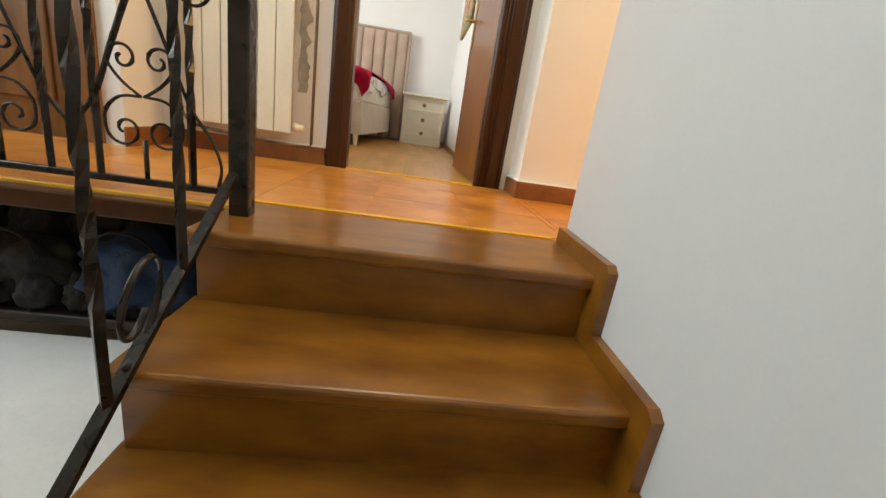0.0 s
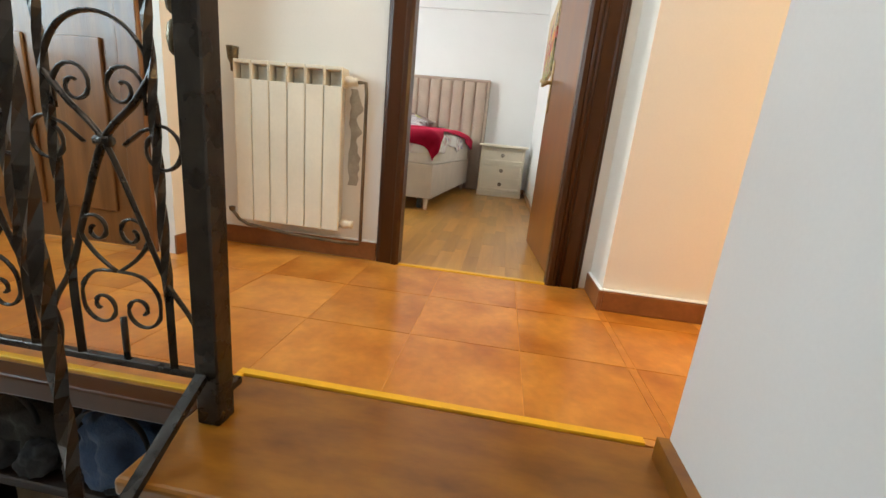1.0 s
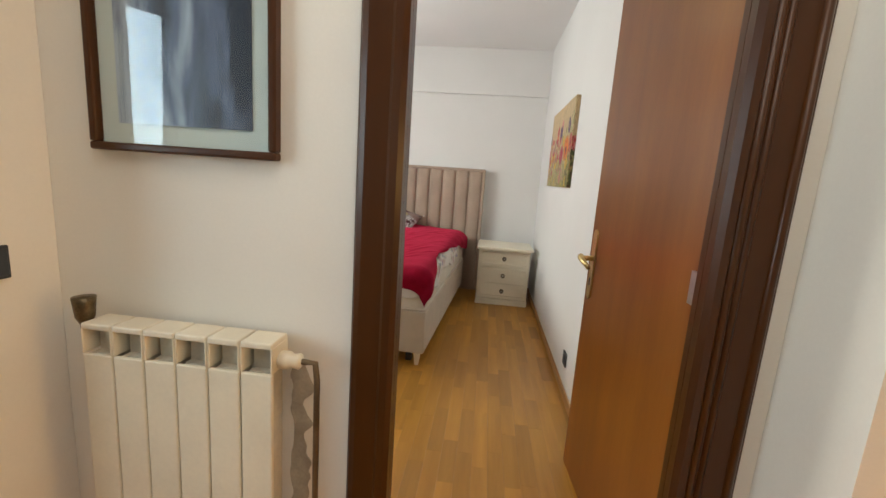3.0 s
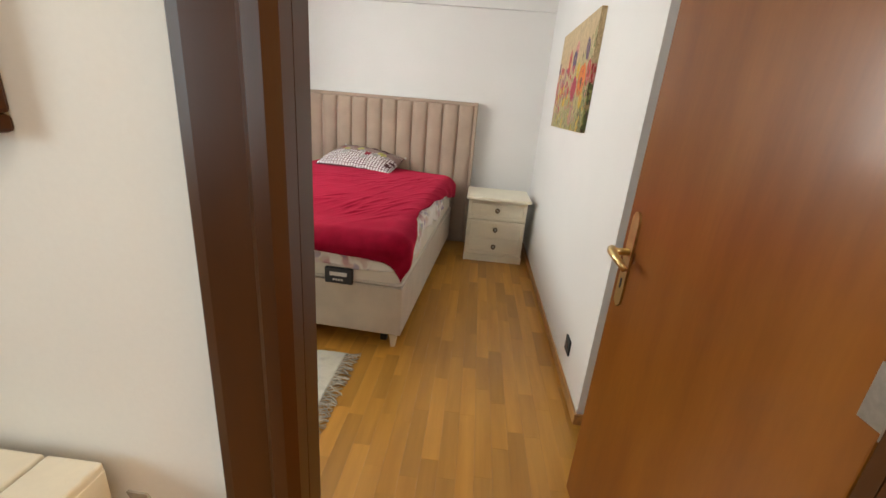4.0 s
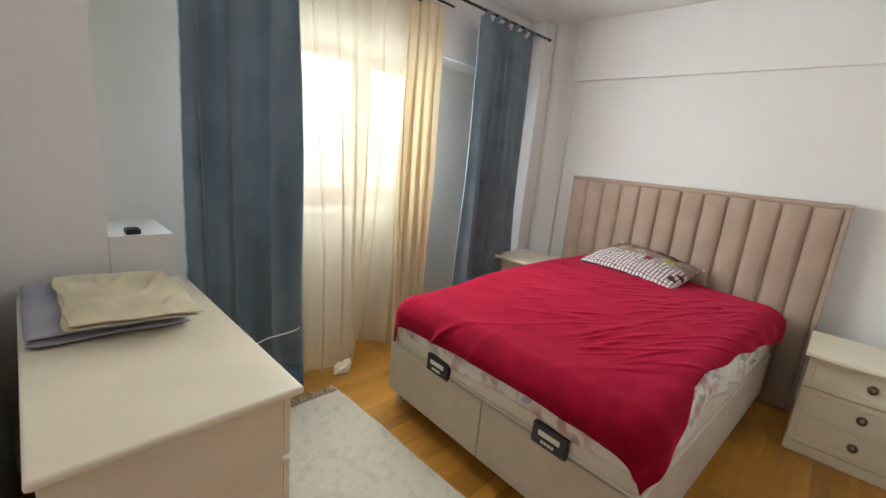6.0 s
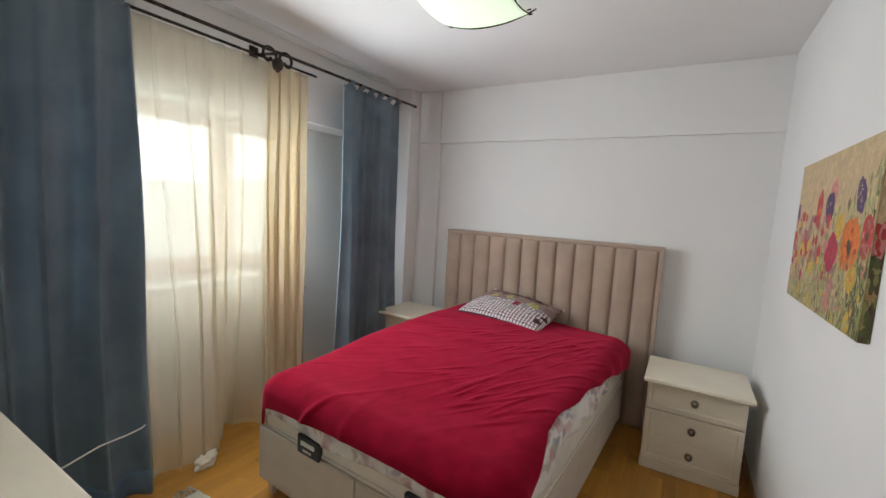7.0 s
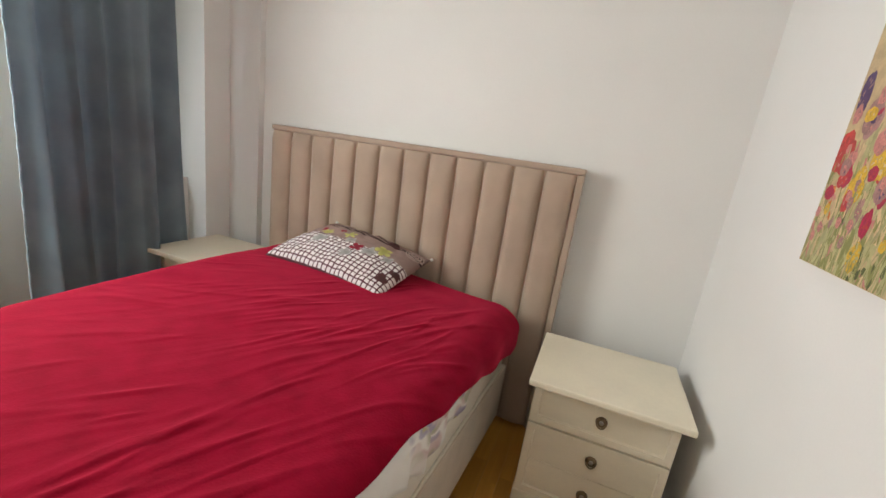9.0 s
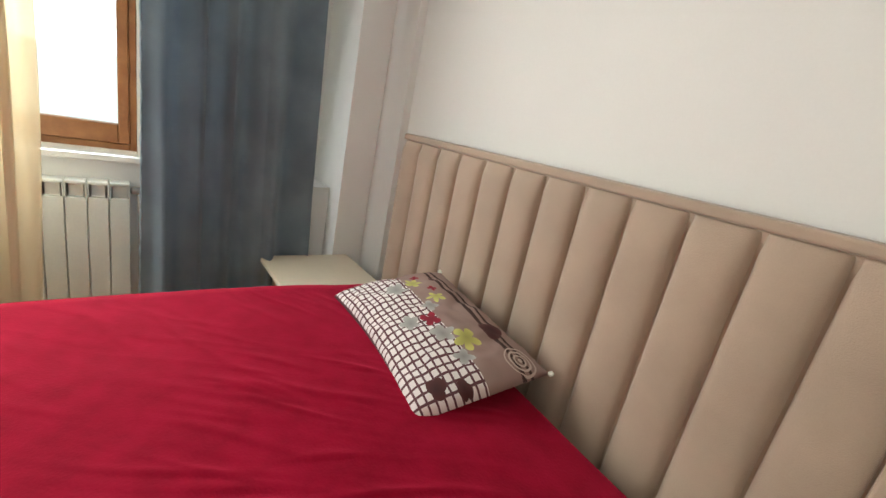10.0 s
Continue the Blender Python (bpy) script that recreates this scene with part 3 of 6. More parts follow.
part("floor_lower", boxed(-2.3, 0.83, -3.76, -0.3, -1.9, -1.75), GROUT, None, "tiled floor at the foot of the stairs", "floor", "structure")
part("wall_under_landing", boxed(-2.3, 0.83, -0.5, -0.4, -1.75, -0.06), LWALL, None, "pale wall under the landing", "wall", "structure")

# skirtings
def skirting(name, label, material, *boxes):
    bm = bmesh.new()
    for b in boxes:
        box(bm, *b, bevel=0.003, seg=1)
    part(name, bm, material, None, label, "baseboard", "structure")


skirting("baseboard", "narrow oak skirting board", OAK_TRIM, (0.738, 0.75, 1.168, 3.78, 0, 0.055), (0.75, 0.93, 1.168, 1.18, 0, 0.055), (-1.80, 0.738, 3.768, 3.779, 0, 0.055))
skirting("baseboard_landing", "terracotta skirting tiles with a white upper joint", TSKIRT,
         (-0.92, -0.115, 0.004, 0.017, 0, 0.085), (-0.92, -0.907, -0.29, 0.004, 0, 0.085), (0.86, 0.878, -0.245, 0.0, 0, 0.08), (0.878, 1.365, -0.245, -0.215, 0, 0.08),
         (1.355, 1.367, -0.215, 1.5, 0, 0.08))
skirting("trim_joint", "white caulk line over the skirting tiles", WALL, (-0.92, -0.115, 0.002, 0.017, 0.086, 0.094), (0.862, 0.878, -0.243, 0.0, 0.081, 0.086), (0.878, 1.367, -0.243, -0.215, 0.081, 0.086))

# ---------------------------------------------------------------- door frame, door
frame_ob = thing("door_frame", "dark mahogany door frame with moulded casing, standing open", "door frame", (0.34, 0.06, 0))


def casing(xa, xb, face, out):
    """One upright of casing with a stepped, rounded profile: from the opening's edge xa out to xb."""
    bm = bmesh.new()
    d = 1 if xb > xa else -1
    w = abs(xb - xa)
    prof = [(xa, face), (xa, face - 0.7 * out), (xa + d * 0.012, face - out), (xa + d * 0.03, face - 0.92 * out), (xa + d * 0.038, face - 0.72 * out), (xa + d * (w - 0.02), face - 0.62 * out), (xa + d * (w - 0.006), face - 0.5 * out), (xb, face - 0.3 * out), (xb, face)]
    prism(bm, prof, "z", 0.0, 2.16)
    return bm


part("casing", casing(0.0, -0.112, 0.016, 0.036), FRAMEWOOD, frame_ob)
part("casing", casing(0.684, 0.835, 0.016, 0.036), FRAMEWOOD, frame_ob)
for x, r in ((0.728, 0.011), (0.748, 0.008), (0.812, 0.010)):
    part("bead", tubed([(x, -0.006, 0.0), (x, -0.006, 1.0), (x, -0.006, 2.045)], r, 10), FRAMEWOOD, frame_ob, smooth=True)
part("casing", casing(-0.055, -0.13, 0.151, -0.014), FRAMEWOOD, frame_ob)
part("casing", boxed(-0.112, 0.835, -0.02, 0.016, 2.045, 2.16, 0.004), FRAMEWOOD, frame_ob)
bm = bmesh.new()
prism(bm, [(-0.058, 0.018), (0.0, 0.018), (0.0, 0.055), (-0.02, 0.065), (-0.046, 0.068), (-0.046, 0.15), (-0.058, 0.15)], "z", 0, 2.08)
part("jamb", bm, FRAMEWOOD, frame_ob)
bm = bmesh.new()
prism(bm, [(0.743, 0.018), (0.684, 0.018), (0.684, 0.04), (0.70, 0.046), (0.715, 0.05), (0.715, 0.15), (0.743, 0.15)], "z", 0, 2.08)
part("jamb", bm, FRAMEWOOD, frame_ob)
part("head_jamb", boxed(-0.03, 0.715, 0.018, 0.15, 2.045, 2.079), FRAMEWOOD, frame_ob)
part("threshold", boxed(0.0, 0.684, -0.012, 0.012, -0.004, 0.006, 0.002, 1), YELLOW, frame_ob, "thin yellow threshold strip")
for z in (0.30, 1.03, 1.78):
    bm = bmesh.new()
    tube(bm, [(0.693, 0.040, z - 0.045), (0.693, 0.040, z + 0.045)], 0.008, 10)
    lathe(bm, [(0.004, 0), (0.007, 0.006), (0.002, 0.014)], Matrix.Translation((0.693, 0.040, z + 0.045)), 8)
    box(bm, 0.694, 0.7, 0.05, 0.085, z - 0.04, z + 0.04)
    part("hinge", bm, STEEL, frame_ob, "steel door hinge")

# the leaf stands open into the bedroom, a little short of square
leaf = thing("door_leaf", "orange-brown mahogany veneer door standing open into the bedroom", "door", (0.70, 0.058, 0.01))
ROOT[leaf.name] = Matrix()
leaf.matrix_basis = pose(0.702, 0.058, 0.01, 0, 0, 94.6)
part("leaf", boxed(0, 0.765, -0.04, 0.0, 0, 1.98, 0.003, 2), DOORWOOD, leaf)
for side in (1, -1):
    y0 = 0.0 if side > 0 else -0.04
    plate = bmesh.new()
    out = [(0.712 + 0.021 * math.cos(a), 1.045 + 0.03 * math.sin(a)) for a in [math.pi * k / 8 for k in range(9)]] + [(0.691, 0.80), (0.712, 0.785), (0.733, 0.80)]
    prism(plate, out, "y", y0, y0 + side * 0.006)
    pl = part("handle_plate", plate, BRASS, leaf, "brass handle plate")
    part("keyhole", boxed(0.708, 0.716, min(y0, y0 + side * 0.0075), max(y0, y0 + side * 0.0075), 0.845, 0.875), BLACK, pl)
    lever = bmesh.new()
    tube(lever, [(0.712, y0 + side * 0.004, 0.955), (0.712, y0 + side * 0.05, 0.955)], 0.011, 10)
    tube(lever, [(0.72, y0 + side * 0.05, 0.958), (0.70, y0 + side * 0.057, 0.957), (0.675, y0 + side * 0.056, 0.95), (0.645, y0 + side * 0.052, 0.942), (0.625, y0 + side * 0.046, 0.93)], 0.011, 8, taper=lambda s: 1.25 - 0.5 * s)
    part("lever", lever, BRASS, leaf, "curved brass lever", smooth=True)

# ---------------------------------------------------------------- window
win = thing("window_1", "brown wooden two-sash window with bright daylight behind", "window", (-2.5, 1.95, 1.0), kind="structure")
bm = bmesh.new()
for b in ((-2.68, -2.61, 1.181, 1.235, 0.985, 2.099), (-2.68, -2.61, 2.64, 2.671, 0.985, 2.099), (-2.68, -2.61, 1.235, 2.64, 0.985, 1.03), (-2.68, -2.61, 1.235, 2.64, 2.065, 2.099), (-2.68, -2.61, 2.085, 2.135, 1.03, 2.065)):
    box(bm, *b, bevel=0.004, seg=1)
part("window_frame", bm, WINWOOD, win)
for y0, y1 in ((1.235, 2.085), (2.135, 2.64)):
    bm = bmesh.new()
    for b in ((-2.665, -2.595, y0, y0 + 0.055, 1.03, 2.065), (-2.665, -2.595, y1 - 0.045, y1, 1.03, 2.065), (-2.665, -2.595, y0 + 0.055, y1 - 0.045, 1.03, 1.125), (-2.665, -2.595, y0 + 0.055, y1 - 0.045, 2.015, 2.065)):
        box(bm, *b, bevel=0.005, seg=1)
    sash = part("sash", bm, WINWOOD, win)
    p = part("pane", boxed(-2.635, -2.628, y0 + 0.053, y1 - 0.043, 1.12, 2.017), GLASS, sash)
    p.visible_shadow = False
bm = bmesh.new()
box(bm, -2.60, -2.45, 1.182, 2.670, 0.9855, 1.0, 0.002, 1)
box(bm, -2.452, -2.39, 1.13, 2.715, 0.968, 1.0, 0.006, 2)
part("window_sill", bm, WALL, win, "white window sill")

# unseen stairwell window, added for the bluish daylight from the left
win2 = thing("window_2", "unseen white stairwell window, added for daylight from the left", "window", (-2.4, -1.3, 0.8), kind="structure")
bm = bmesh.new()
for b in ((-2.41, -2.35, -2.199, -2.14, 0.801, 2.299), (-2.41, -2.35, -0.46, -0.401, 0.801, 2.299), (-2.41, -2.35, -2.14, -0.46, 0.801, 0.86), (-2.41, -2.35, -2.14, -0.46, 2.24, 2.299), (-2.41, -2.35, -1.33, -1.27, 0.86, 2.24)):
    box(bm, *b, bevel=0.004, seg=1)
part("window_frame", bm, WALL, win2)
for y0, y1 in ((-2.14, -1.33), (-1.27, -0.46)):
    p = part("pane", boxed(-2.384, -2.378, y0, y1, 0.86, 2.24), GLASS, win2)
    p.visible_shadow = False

# ---------------------------------------------------------------- radiators
def radiator(name, label, sections, pitch, height, depth, enamel):
    """Column radiator from x = 0 rightwards, front towards -y, foot at z = 0."""
    e = thing(name, label, "radiator")
    ROOT[e.name] = Matrix()
    for k in range(sections):
        x0 = k * pitch
        bm = bmesh.new()
        # front plate, with a window near the top through which the inner fins show
        box(bm, x0 + 0.002, x0 + pitch - 0.002, -depth, -depth + 0.012, 0.0, height - 0.078, 0.004, 2)
        box(bm, x0 + 0.001, x0 + 0.006, -depth, -0.004, height - 0.078, height - 0.012, 0.002, 1)
        box(bm, x0 + pitch - 0.006, x0 + pitch - 0.001, -depth, -0.004, height - 0.078, height - 0.012, 0.002, 1)
        box(bm, x0 + 0.002, x0 + pitch - 0.002, -depth, -0.004, height - 0.016, height, 0.004, 2)
        sec = part("section", bm, enamel, e)
        bm = bmesh.new()
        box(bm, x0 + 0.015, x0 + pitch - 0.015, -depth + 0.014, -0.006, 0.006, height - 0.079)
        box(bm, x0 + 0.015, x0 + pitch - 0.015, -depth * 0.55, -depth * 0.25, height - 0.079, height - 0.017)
        part("core", bm, RADSHADE if enamel is RAD else RADWHITE, sec)
    return e


rad = radiator("radiator", "cream aluminium column radiator on the landing wall", 6, 0.0825, 0.697, 0.082, RAD)
rad.matrix_basis = pose(-0.765, 0.0, 0.142)
bm = bmesh.new()
lathe(bm, [(0.010, -0.05), (0.012, -0.02), (0.021, 0.0), (0.024, 0.03), (0.026, 0.05), (0.0, 0.052)], Matrix.Translation((-0.022, -0.045, 0.70)), 12)
tube(bm, [(0.004, -0.045, 0.655), (-0.022, -0.045, 0.655), (-0.022, -0.045, 0.69)], 0.010, 8)
part("air_valve", bm, BRONZE, rad, "tarnished bronze air valve", smooth=True)
bm = bmesh.new()
tube(bm, [(0.493, -0.045, 0.645), (0.56, -0.045, 0.645), (0.583, -0.045, 0.645), (0.588, -0.045, 0.60), (0.588, -0.045, -0.04), (0.582, -0.05, -0.056), (0.50, -0.055, -0.058), (0.25, -0.065, -0.045), (0.05, -0.075, -0.022), (0.012, -0.082, 0.0), (-0.014, -0.092, 0.04)], 0.0075, 8)
part("pipe", bm, PIPE, rad, "old bronze heating pipe", smooth=True)
for x, z in ((0.515, 0.645), (0.515, 0.03)):
    bm = bmesh.new()
    lathe(bm, [(0.013, 0), (0.022, 0.008), (0.022, 0.03), (0.016, 0.036), (0.02, 0.055), (0.01, 0.06)], Matrix.Translation((x - 0.025, -0.045, z)) @ pose(0, 0, 0, 0, 90, 0), 12)
    part("valve", bm, RAD, rad, "cream radiator valve", smooth=True)
bm = bmesh.new()
lathe(bm, [(0.007, 0), (0.013, 0.006), (0.014, 0.022), (0.0, 0.026)], Matrix.Translation((-0.016, -0.093, 0.036)), 10)
part("bleed_plug", bm, BRONZE, rad)

rad2 = radiator("radiator", "white column radiator below the bedroom window", 9, 0.08, 0.62, 0.08, RADWHITE)
rad2.matrix_basis = pose(-2.447, 1.92, 0.255, 0, 0, 90)
bm = bmesh.new()
lathe(bm, [(0.012, 0), (0.02, 0.01), (0.02, 0.04), (0.012, 0.05)], Matrix.Translation((0.72, -0.045, 0.58)) @ pose(0, 0, 0, 0, 90, 0), 12)
tube(bm, [(0.755, -0.045, 0.58), (0.757, -0.045, 0.3), (0.757, -0.045, -0.22)], 0.008, 8)
part("valve", bm, STEEL, rad2, "steel radiator valve and pipe", smooth=True)

# bare plaster patch between radiator and pipe
bm = bmesh.new()
random.seed(5)
ring = []
for k in range(40):
    z = 0.765 - 0.42 * k / 39
    ring.append((-0.268 + 0.010 * noise.noise(Vector((3.1 * k / 10, 0.5, 0))), z))
for k in range(40):
    z = 0.345 + 0.42 * k / 39
    w = 0.030 + 0.035 * noise.noise(Vector((k / 7.0, 2.5, 0))) + 0.014 * noise.noise(Vector((k / 2.6, 7.5, 0)))
    ring.append((-0.262 + max(0.006, w), z))
prism(bm, ring, "y", 0.0135, 0.0172)
part("wall_patch", bm, STAIN, None, "bare grey plaster patch on the wall beside the radiator", "stain", "structure")

# ---------------------------------------------------------------- bed
bed = thing("bed", "upholstered beige box bed, standing slightly askew, on short legs", "bed")
ROOT[bed.name] = Matrix()
bed.matrix_basis = pose(-1.535, 1.662, 0, 0, 0, -3.5)
W, L = 1.40, 1.98
part("base", boxed(0.0, W, 0.012, L, 0.10, 0.386, 0.008, 3), BOXFAB, bed)
for x0, x1 in ((0.0, W / 2 - 0.002), (W / 2 + 0.002, W)):
    part("front_panel", boxed(x0, x1, -0.004, 0.03, 0.10, 0.386, 0.008, 3), BOXFAB, bed, smooth=False)
for x, y in ((0.05, 0.05), (W - 0.05, 0.05), (0.05, L - 0.08), (W - 0.05, L - 0.08)):
    bm = bmesh.new()
    lathe(bm, [(0.016, 0), (0.018, 0.01), (0.032, 0.10)], Matrix.Translation((x, y, 0)) @ pose(0, 0, 0, 0, 0, 45), 4)
    part("leg", bm, LEG, bed, "short pale tapered leg")
for x in (0.12, W - 0.12):
    part("castor", boxed(x - 0.02, x + 0.02, 0.09, 0.13, 0.0, 0.10, 0.006), BLACK, bed, "small black inner leg")

mattress = thing("mattress", "white quilted mattress with black carrying handles", "mattress")
ROOT[mattress.name] = Matrix()
mattress.matrix_basis = pose(-1.535, 1.662, 0, 0, 0, -3.5)
part("body", boxed(0.012, W - 0.012, 0.012, L - 0.01, 0.362, 0.622, 0.055, 5), MATTRESS, mattress, smooth=True)
bm = bmesh.new()
for z in (0.397,):
    tube(bm, [(0.012 + 0.02, 0.010, z), (W - 0.03, 0.010, z), (W - 0.011, 0.03, z), (W - 0.011, L - 0.05, z)], 0.007, 6)
part("piping", bm, MATTRESS, mattress, smooth=True)
for xc in (0.40, 1.05):
    hp = part("carrying_handle", boxed(xc - 0.078, xc + 0.078, -0.012, 0.012, 0.372, 0.462, 0.006, 2), BLACK, mattress, "black fabric carrying handle with a pale woven mark")
    bm = bmesh.new()
    box(bm, xc - 0.048, xc + 0.048, -0.0165, -0.011, 0.418, 0.440, 0.002, 1)
    for k in range(4):
        box(bm, xc - 0.03 + 0.015 * k, xc - 0.02 + 0.015 * k, -0.0165, -0.011, 0.392, 0.402)
    part("mark", bm, CORD, hp)


def crown(a, b):
    """The made bed is fuller towards the head and along the window side."""
    s, q = min(max(b / 1.1, 0), 1), min(max((b - 0.1) / 1.2, 0), 1)
    return 0.032 * s * s * (3 - 2 * s) + 0.042 * (1 - min(max(a / W, 0), 1)) * q * q * (3 - 2 * q)


def drape(a, b, top, r, flare, off):
    """Cloth laid over the mattress: a across, b from foot to head, what passes an edge hangs down."""
    cx, cy = min(max(a, r), W - r), max(b, r)
    ox, oy = a - cx, b - cy
    d = math.hypot(ox, oy)
    top = top + crown(cx, cy)
    if d < 1e-9:
        return Vector((a, b, top))
    ux, uy = ox / d, oy / d
    if d < r * math.pi / 2:
        h, v = r * math.sin(d / r), r - r * math.cos(d / r)
    else:
        e = d - r * math.pi / 2
        h, v = r + flare * e, r + e
    h += off * min(1, d / (r * 1.2))
    return Vector((cx + ux * h, cy + uy * h, top - v))


def hang_front(s):
    return float(np.interp(s, (0, 0.06, 0.2, 0.45, 0.65, 0.8, 0.92, 1), (-0.148, -0.123, -0.088, -0.065, -0.058, -0.071, -0.095, -0.108)))


def hang_right(b):
    return float(np.interp(b, (-0.2, 0.0, 0.2, 0.42, 0.6, 0.85, 1.15, 1.4, 1.65, 1.85, 2.0), (1.515, 1.51, 1.43, 1.355, 1.362, 1.38, 1.41, 1.447, 1.505, 1.535, 1.525)))


# soft ridges in the fleece: where each begins, how it runs, how wide and high it is
fold_rng = np.random.default_rng(31)
NF, NG = 190, 110
# in loose bundles that run slanting up the bed, more of them and finer towards the edge away from the window
bundle = fold_rng.integers(0, 16, NF)
BA, BB, BG = fold_rng.uniform(0.15, 1.2, 16), fold_rng.uniform(0.35, 1.65, 16), fold_rng.normal(0.0, 0.14, 16)
FA = np.concatenate([BA[bundle] + fold_rng.normal(0, 0.09, NF), fold_rng.uniform(0.70, 1.38, NG)])
FB = np.concatenate([BB[bundle] + fold_rng.normal(0, 0.13, NF), fold_rng.uniform(0.45, 1.75, NG)])
FANG = 0.62 + 0.50 * np.clip((FA - 0.35) / 0.55, 0, 1) + np.concatenate([BG[bundle], np.zeros(NG)]) + fold_rng.normal(0, 0.09, NF + NG)
FLEN, FWID = fold_rng.uniform(0.04, 0.19, NF + NG), fold_rng.uniform(0.005, 0.012, NF + NG)
FAMP = 0.0062 * fold_rng.uniform(0.0, 1.0, NF + NG) ** 2.2 * np.clip(0.25 + 1.1 * (FA - 0.25), 0.25, 1.0)
FPH = fold_rng.uniform(0, 6, NF + NG)
# soft upright drapes where the cloth goes over the foot of the bed
DA, DW, DH = fold_rng.uniform(0.3, 1.45, 9), fold_rng.uniform(0.016, 0.04, 9), fold_rng.uniform(0.002, 0.006, 9)
DS = fold_rng.uniform(-0.5, 0.7, 9)


def ridges(a, b):
    u = (a - FA) * np.cos(FANG) + (b - FB) * np.sin(FANG)
    v = -(a - FA) * np.sin(FANG) + (b - FB) * np.cos(FANG) + 0.012 * np.sin(9 * u + FPH)
    w = np.where(v > 0, FWID * 1.9, FWID * 0.75)
    return float((FAMP * np.exp(-(u / FLEN) ** 2) * np.exp(-(v / w) ** 2)).sum())


def drapes(a, b):
    v = a - DA - DS * (b - 0.1)
    return float((DH * np.exp(-(v / DW) ** 2)).sum()) * math.exp(-(max(0.0, b - 0.02) / 0.28) ** 2)


def blanket_point(s, t):
    b0 = hang_front(s)
    b = b0 + (1.95 - b0) * t
    left = -0.15 + 0.02 * math.sin(5 * b)
    a = left + (hang_right(b) + 0.006 * math.sin(17 * b + 1) - left) * s
    p = drape(a, b, 0.661, 0.11, 0.03, 0.030)
    # creases that run out from the pillow and towards the hanging corner
    w = noise.noise(Vector((1.5 * a, 1.9 * b, 0.3)))
    w2 = noise.noise(Vector((5 * a, 7 * b, 4.3)))
    # shallow creases slanting across the bed, in uneven fields
    q = 0.87 * a - 0.49 * b + 0.02 * w
    w3 = max(0.0, 1 - 2.6 * abs(noise.noise(Vector((2.2 * b, 17 * q, 8.1))))) ** 2 * max(0.0, min(1.0, 0.55 + 1.6 * noise.noise(Vector((2.1 * a, 2.3 * b, 1.7)))))
    d = drapes(a, b)
    side = min(1.0, (max(0.0, -b) + max(0.0, a - W) + max(0.0, -a)) * 8)
    p.z += (ridges(a, b) + 0.016 * w + 0.0040 * w2 + 0.0010 * w3 + 0.003 + 0.7 * d) * (1 - 0.9 * side) + 0.002
    if b < 0.06:
        p.y -= 1.3 * d * min(1, (0.06 - b) * 14)
    if a > W - 0.03:
        p.x += (0.006 * math.sin(24 * b + 3 * w) + 0.004 * w2) * min(1, (a - W + 0.03) * 12)
    return p


bm = bmesh.new()
sheet(bm, 280, 360, blanket_point, None, 0.006)
bl = part("blanket", bm, BLANKET, None, "crimson fleece blanket spread creased over the bed", "blanket", smooth=True)
bl.matrix_basis = pose(-1.535, 1.662, 0, 0, 0, -3.5)


def sheet_point(s, t):
    a = -0.10 + (W + 0.10 - 0.005 + 0.20 * 0.5 + 0.02) * s
    b0 = -0.145 + 0.012 * math.sin(9 * a) + 0.03 * s ** 3
    b = b0 + (1.95 - b0) * t
    a += (0.03 * math.sin(7 * b) + 0.012 * math.sin(19 * b)) * s ** 4
    p = drape(a, b, 0.630, 0.060, 0.0, 0.0)
    over = max(0.0, a - W + 0.02)
    p.z += 0.004 * noise.noise(Vector((9 * a, 9 * b, 1)))
    if over > 0:
        p.x += (0.009 * math.sin(31 * b + 4 * math.sin(6 * b)) + 0.006 * noise.noise(Vector((8 * a, 26 * b, 3)))) * min(1, over * 10)
    if b < 0.02:
        p.y -= 0.004 * math.sin(30 * a) * min(1, max(0, 0.02 - b) * 20)
    return p


bm = bmesh.new()
sheet(bm, 90, 130, sheet_point, lambda u, v: (1.5 * u, 2.1 * v), 0.003)
sh = part("bed_sheet", bm, SHEET, None, "white cotton sheet printed with pale flowers, hanging over the mattress edge", "sheet", smooth=True)
sh.matrix_basis = pose(-1.535, 1.662, 0, 0, 0, -3.5)

# ---------------------------------------------------------------- headboard
hb = thing("headboard", "tall beige headboard with twelve padded upright channels", "headboard", (-0.74, 3.70, 0))
HX0, HX1, HY, HZ = -1.63, 0.15, 3.665, 1.365
bm = bmesh.new()
box(bm, HX0 + 0.002, HX1, HY + 0.012, 3.765, 0.0, HZ, 0.008, 2)
part("back_panel", bm, HEADFAB, hb)
bm = bmesh.new()
box(bm, HX0, HX1, HY - 0.002, HY + 0.05, HZ - 0.028, HZ, 0.008, 3)
box(bm, HX1 - 0.03, HX1, HY - 0.002, HY + 0.05, 0.0, HZ - 0.028, 0.006, 2)
part("border", bm, HEADFAB, hb, "narrow padded border")
cw = 0.1461
for k in range(12):
    x0 = -1.634 + 0.004 * (k == 0) + k * cw
    bm = bmesh.new()

    def channel(u, v, x0=x0):
        e = min(1.0, (1 - v) * 30)
        puff = 0.036 * (max(0.0, 1 - abs(2 * u - 1) ** 2.6) ** 0.5) * (0.35 + 0.65 * math.sqrt(e))
        return Vector((x0 + cw * (0.012 + 0.976 * u), HY + 0.016 - puff, 0.02 + (HZ - 0.052) * v))
    sheet(bm, 18, 30, channel)
    part("channel", bm, HEADFAB, hb, smooth=True)

# ---------------------------------------------------------------- pillow
PC = [Vector(p) for p in ((-1.255, 3.25, 0.735), (-0.575, 3.195, 0.702), (-0.505, 3.60, 0.800), (-1.09, 3.60, 0.880))]


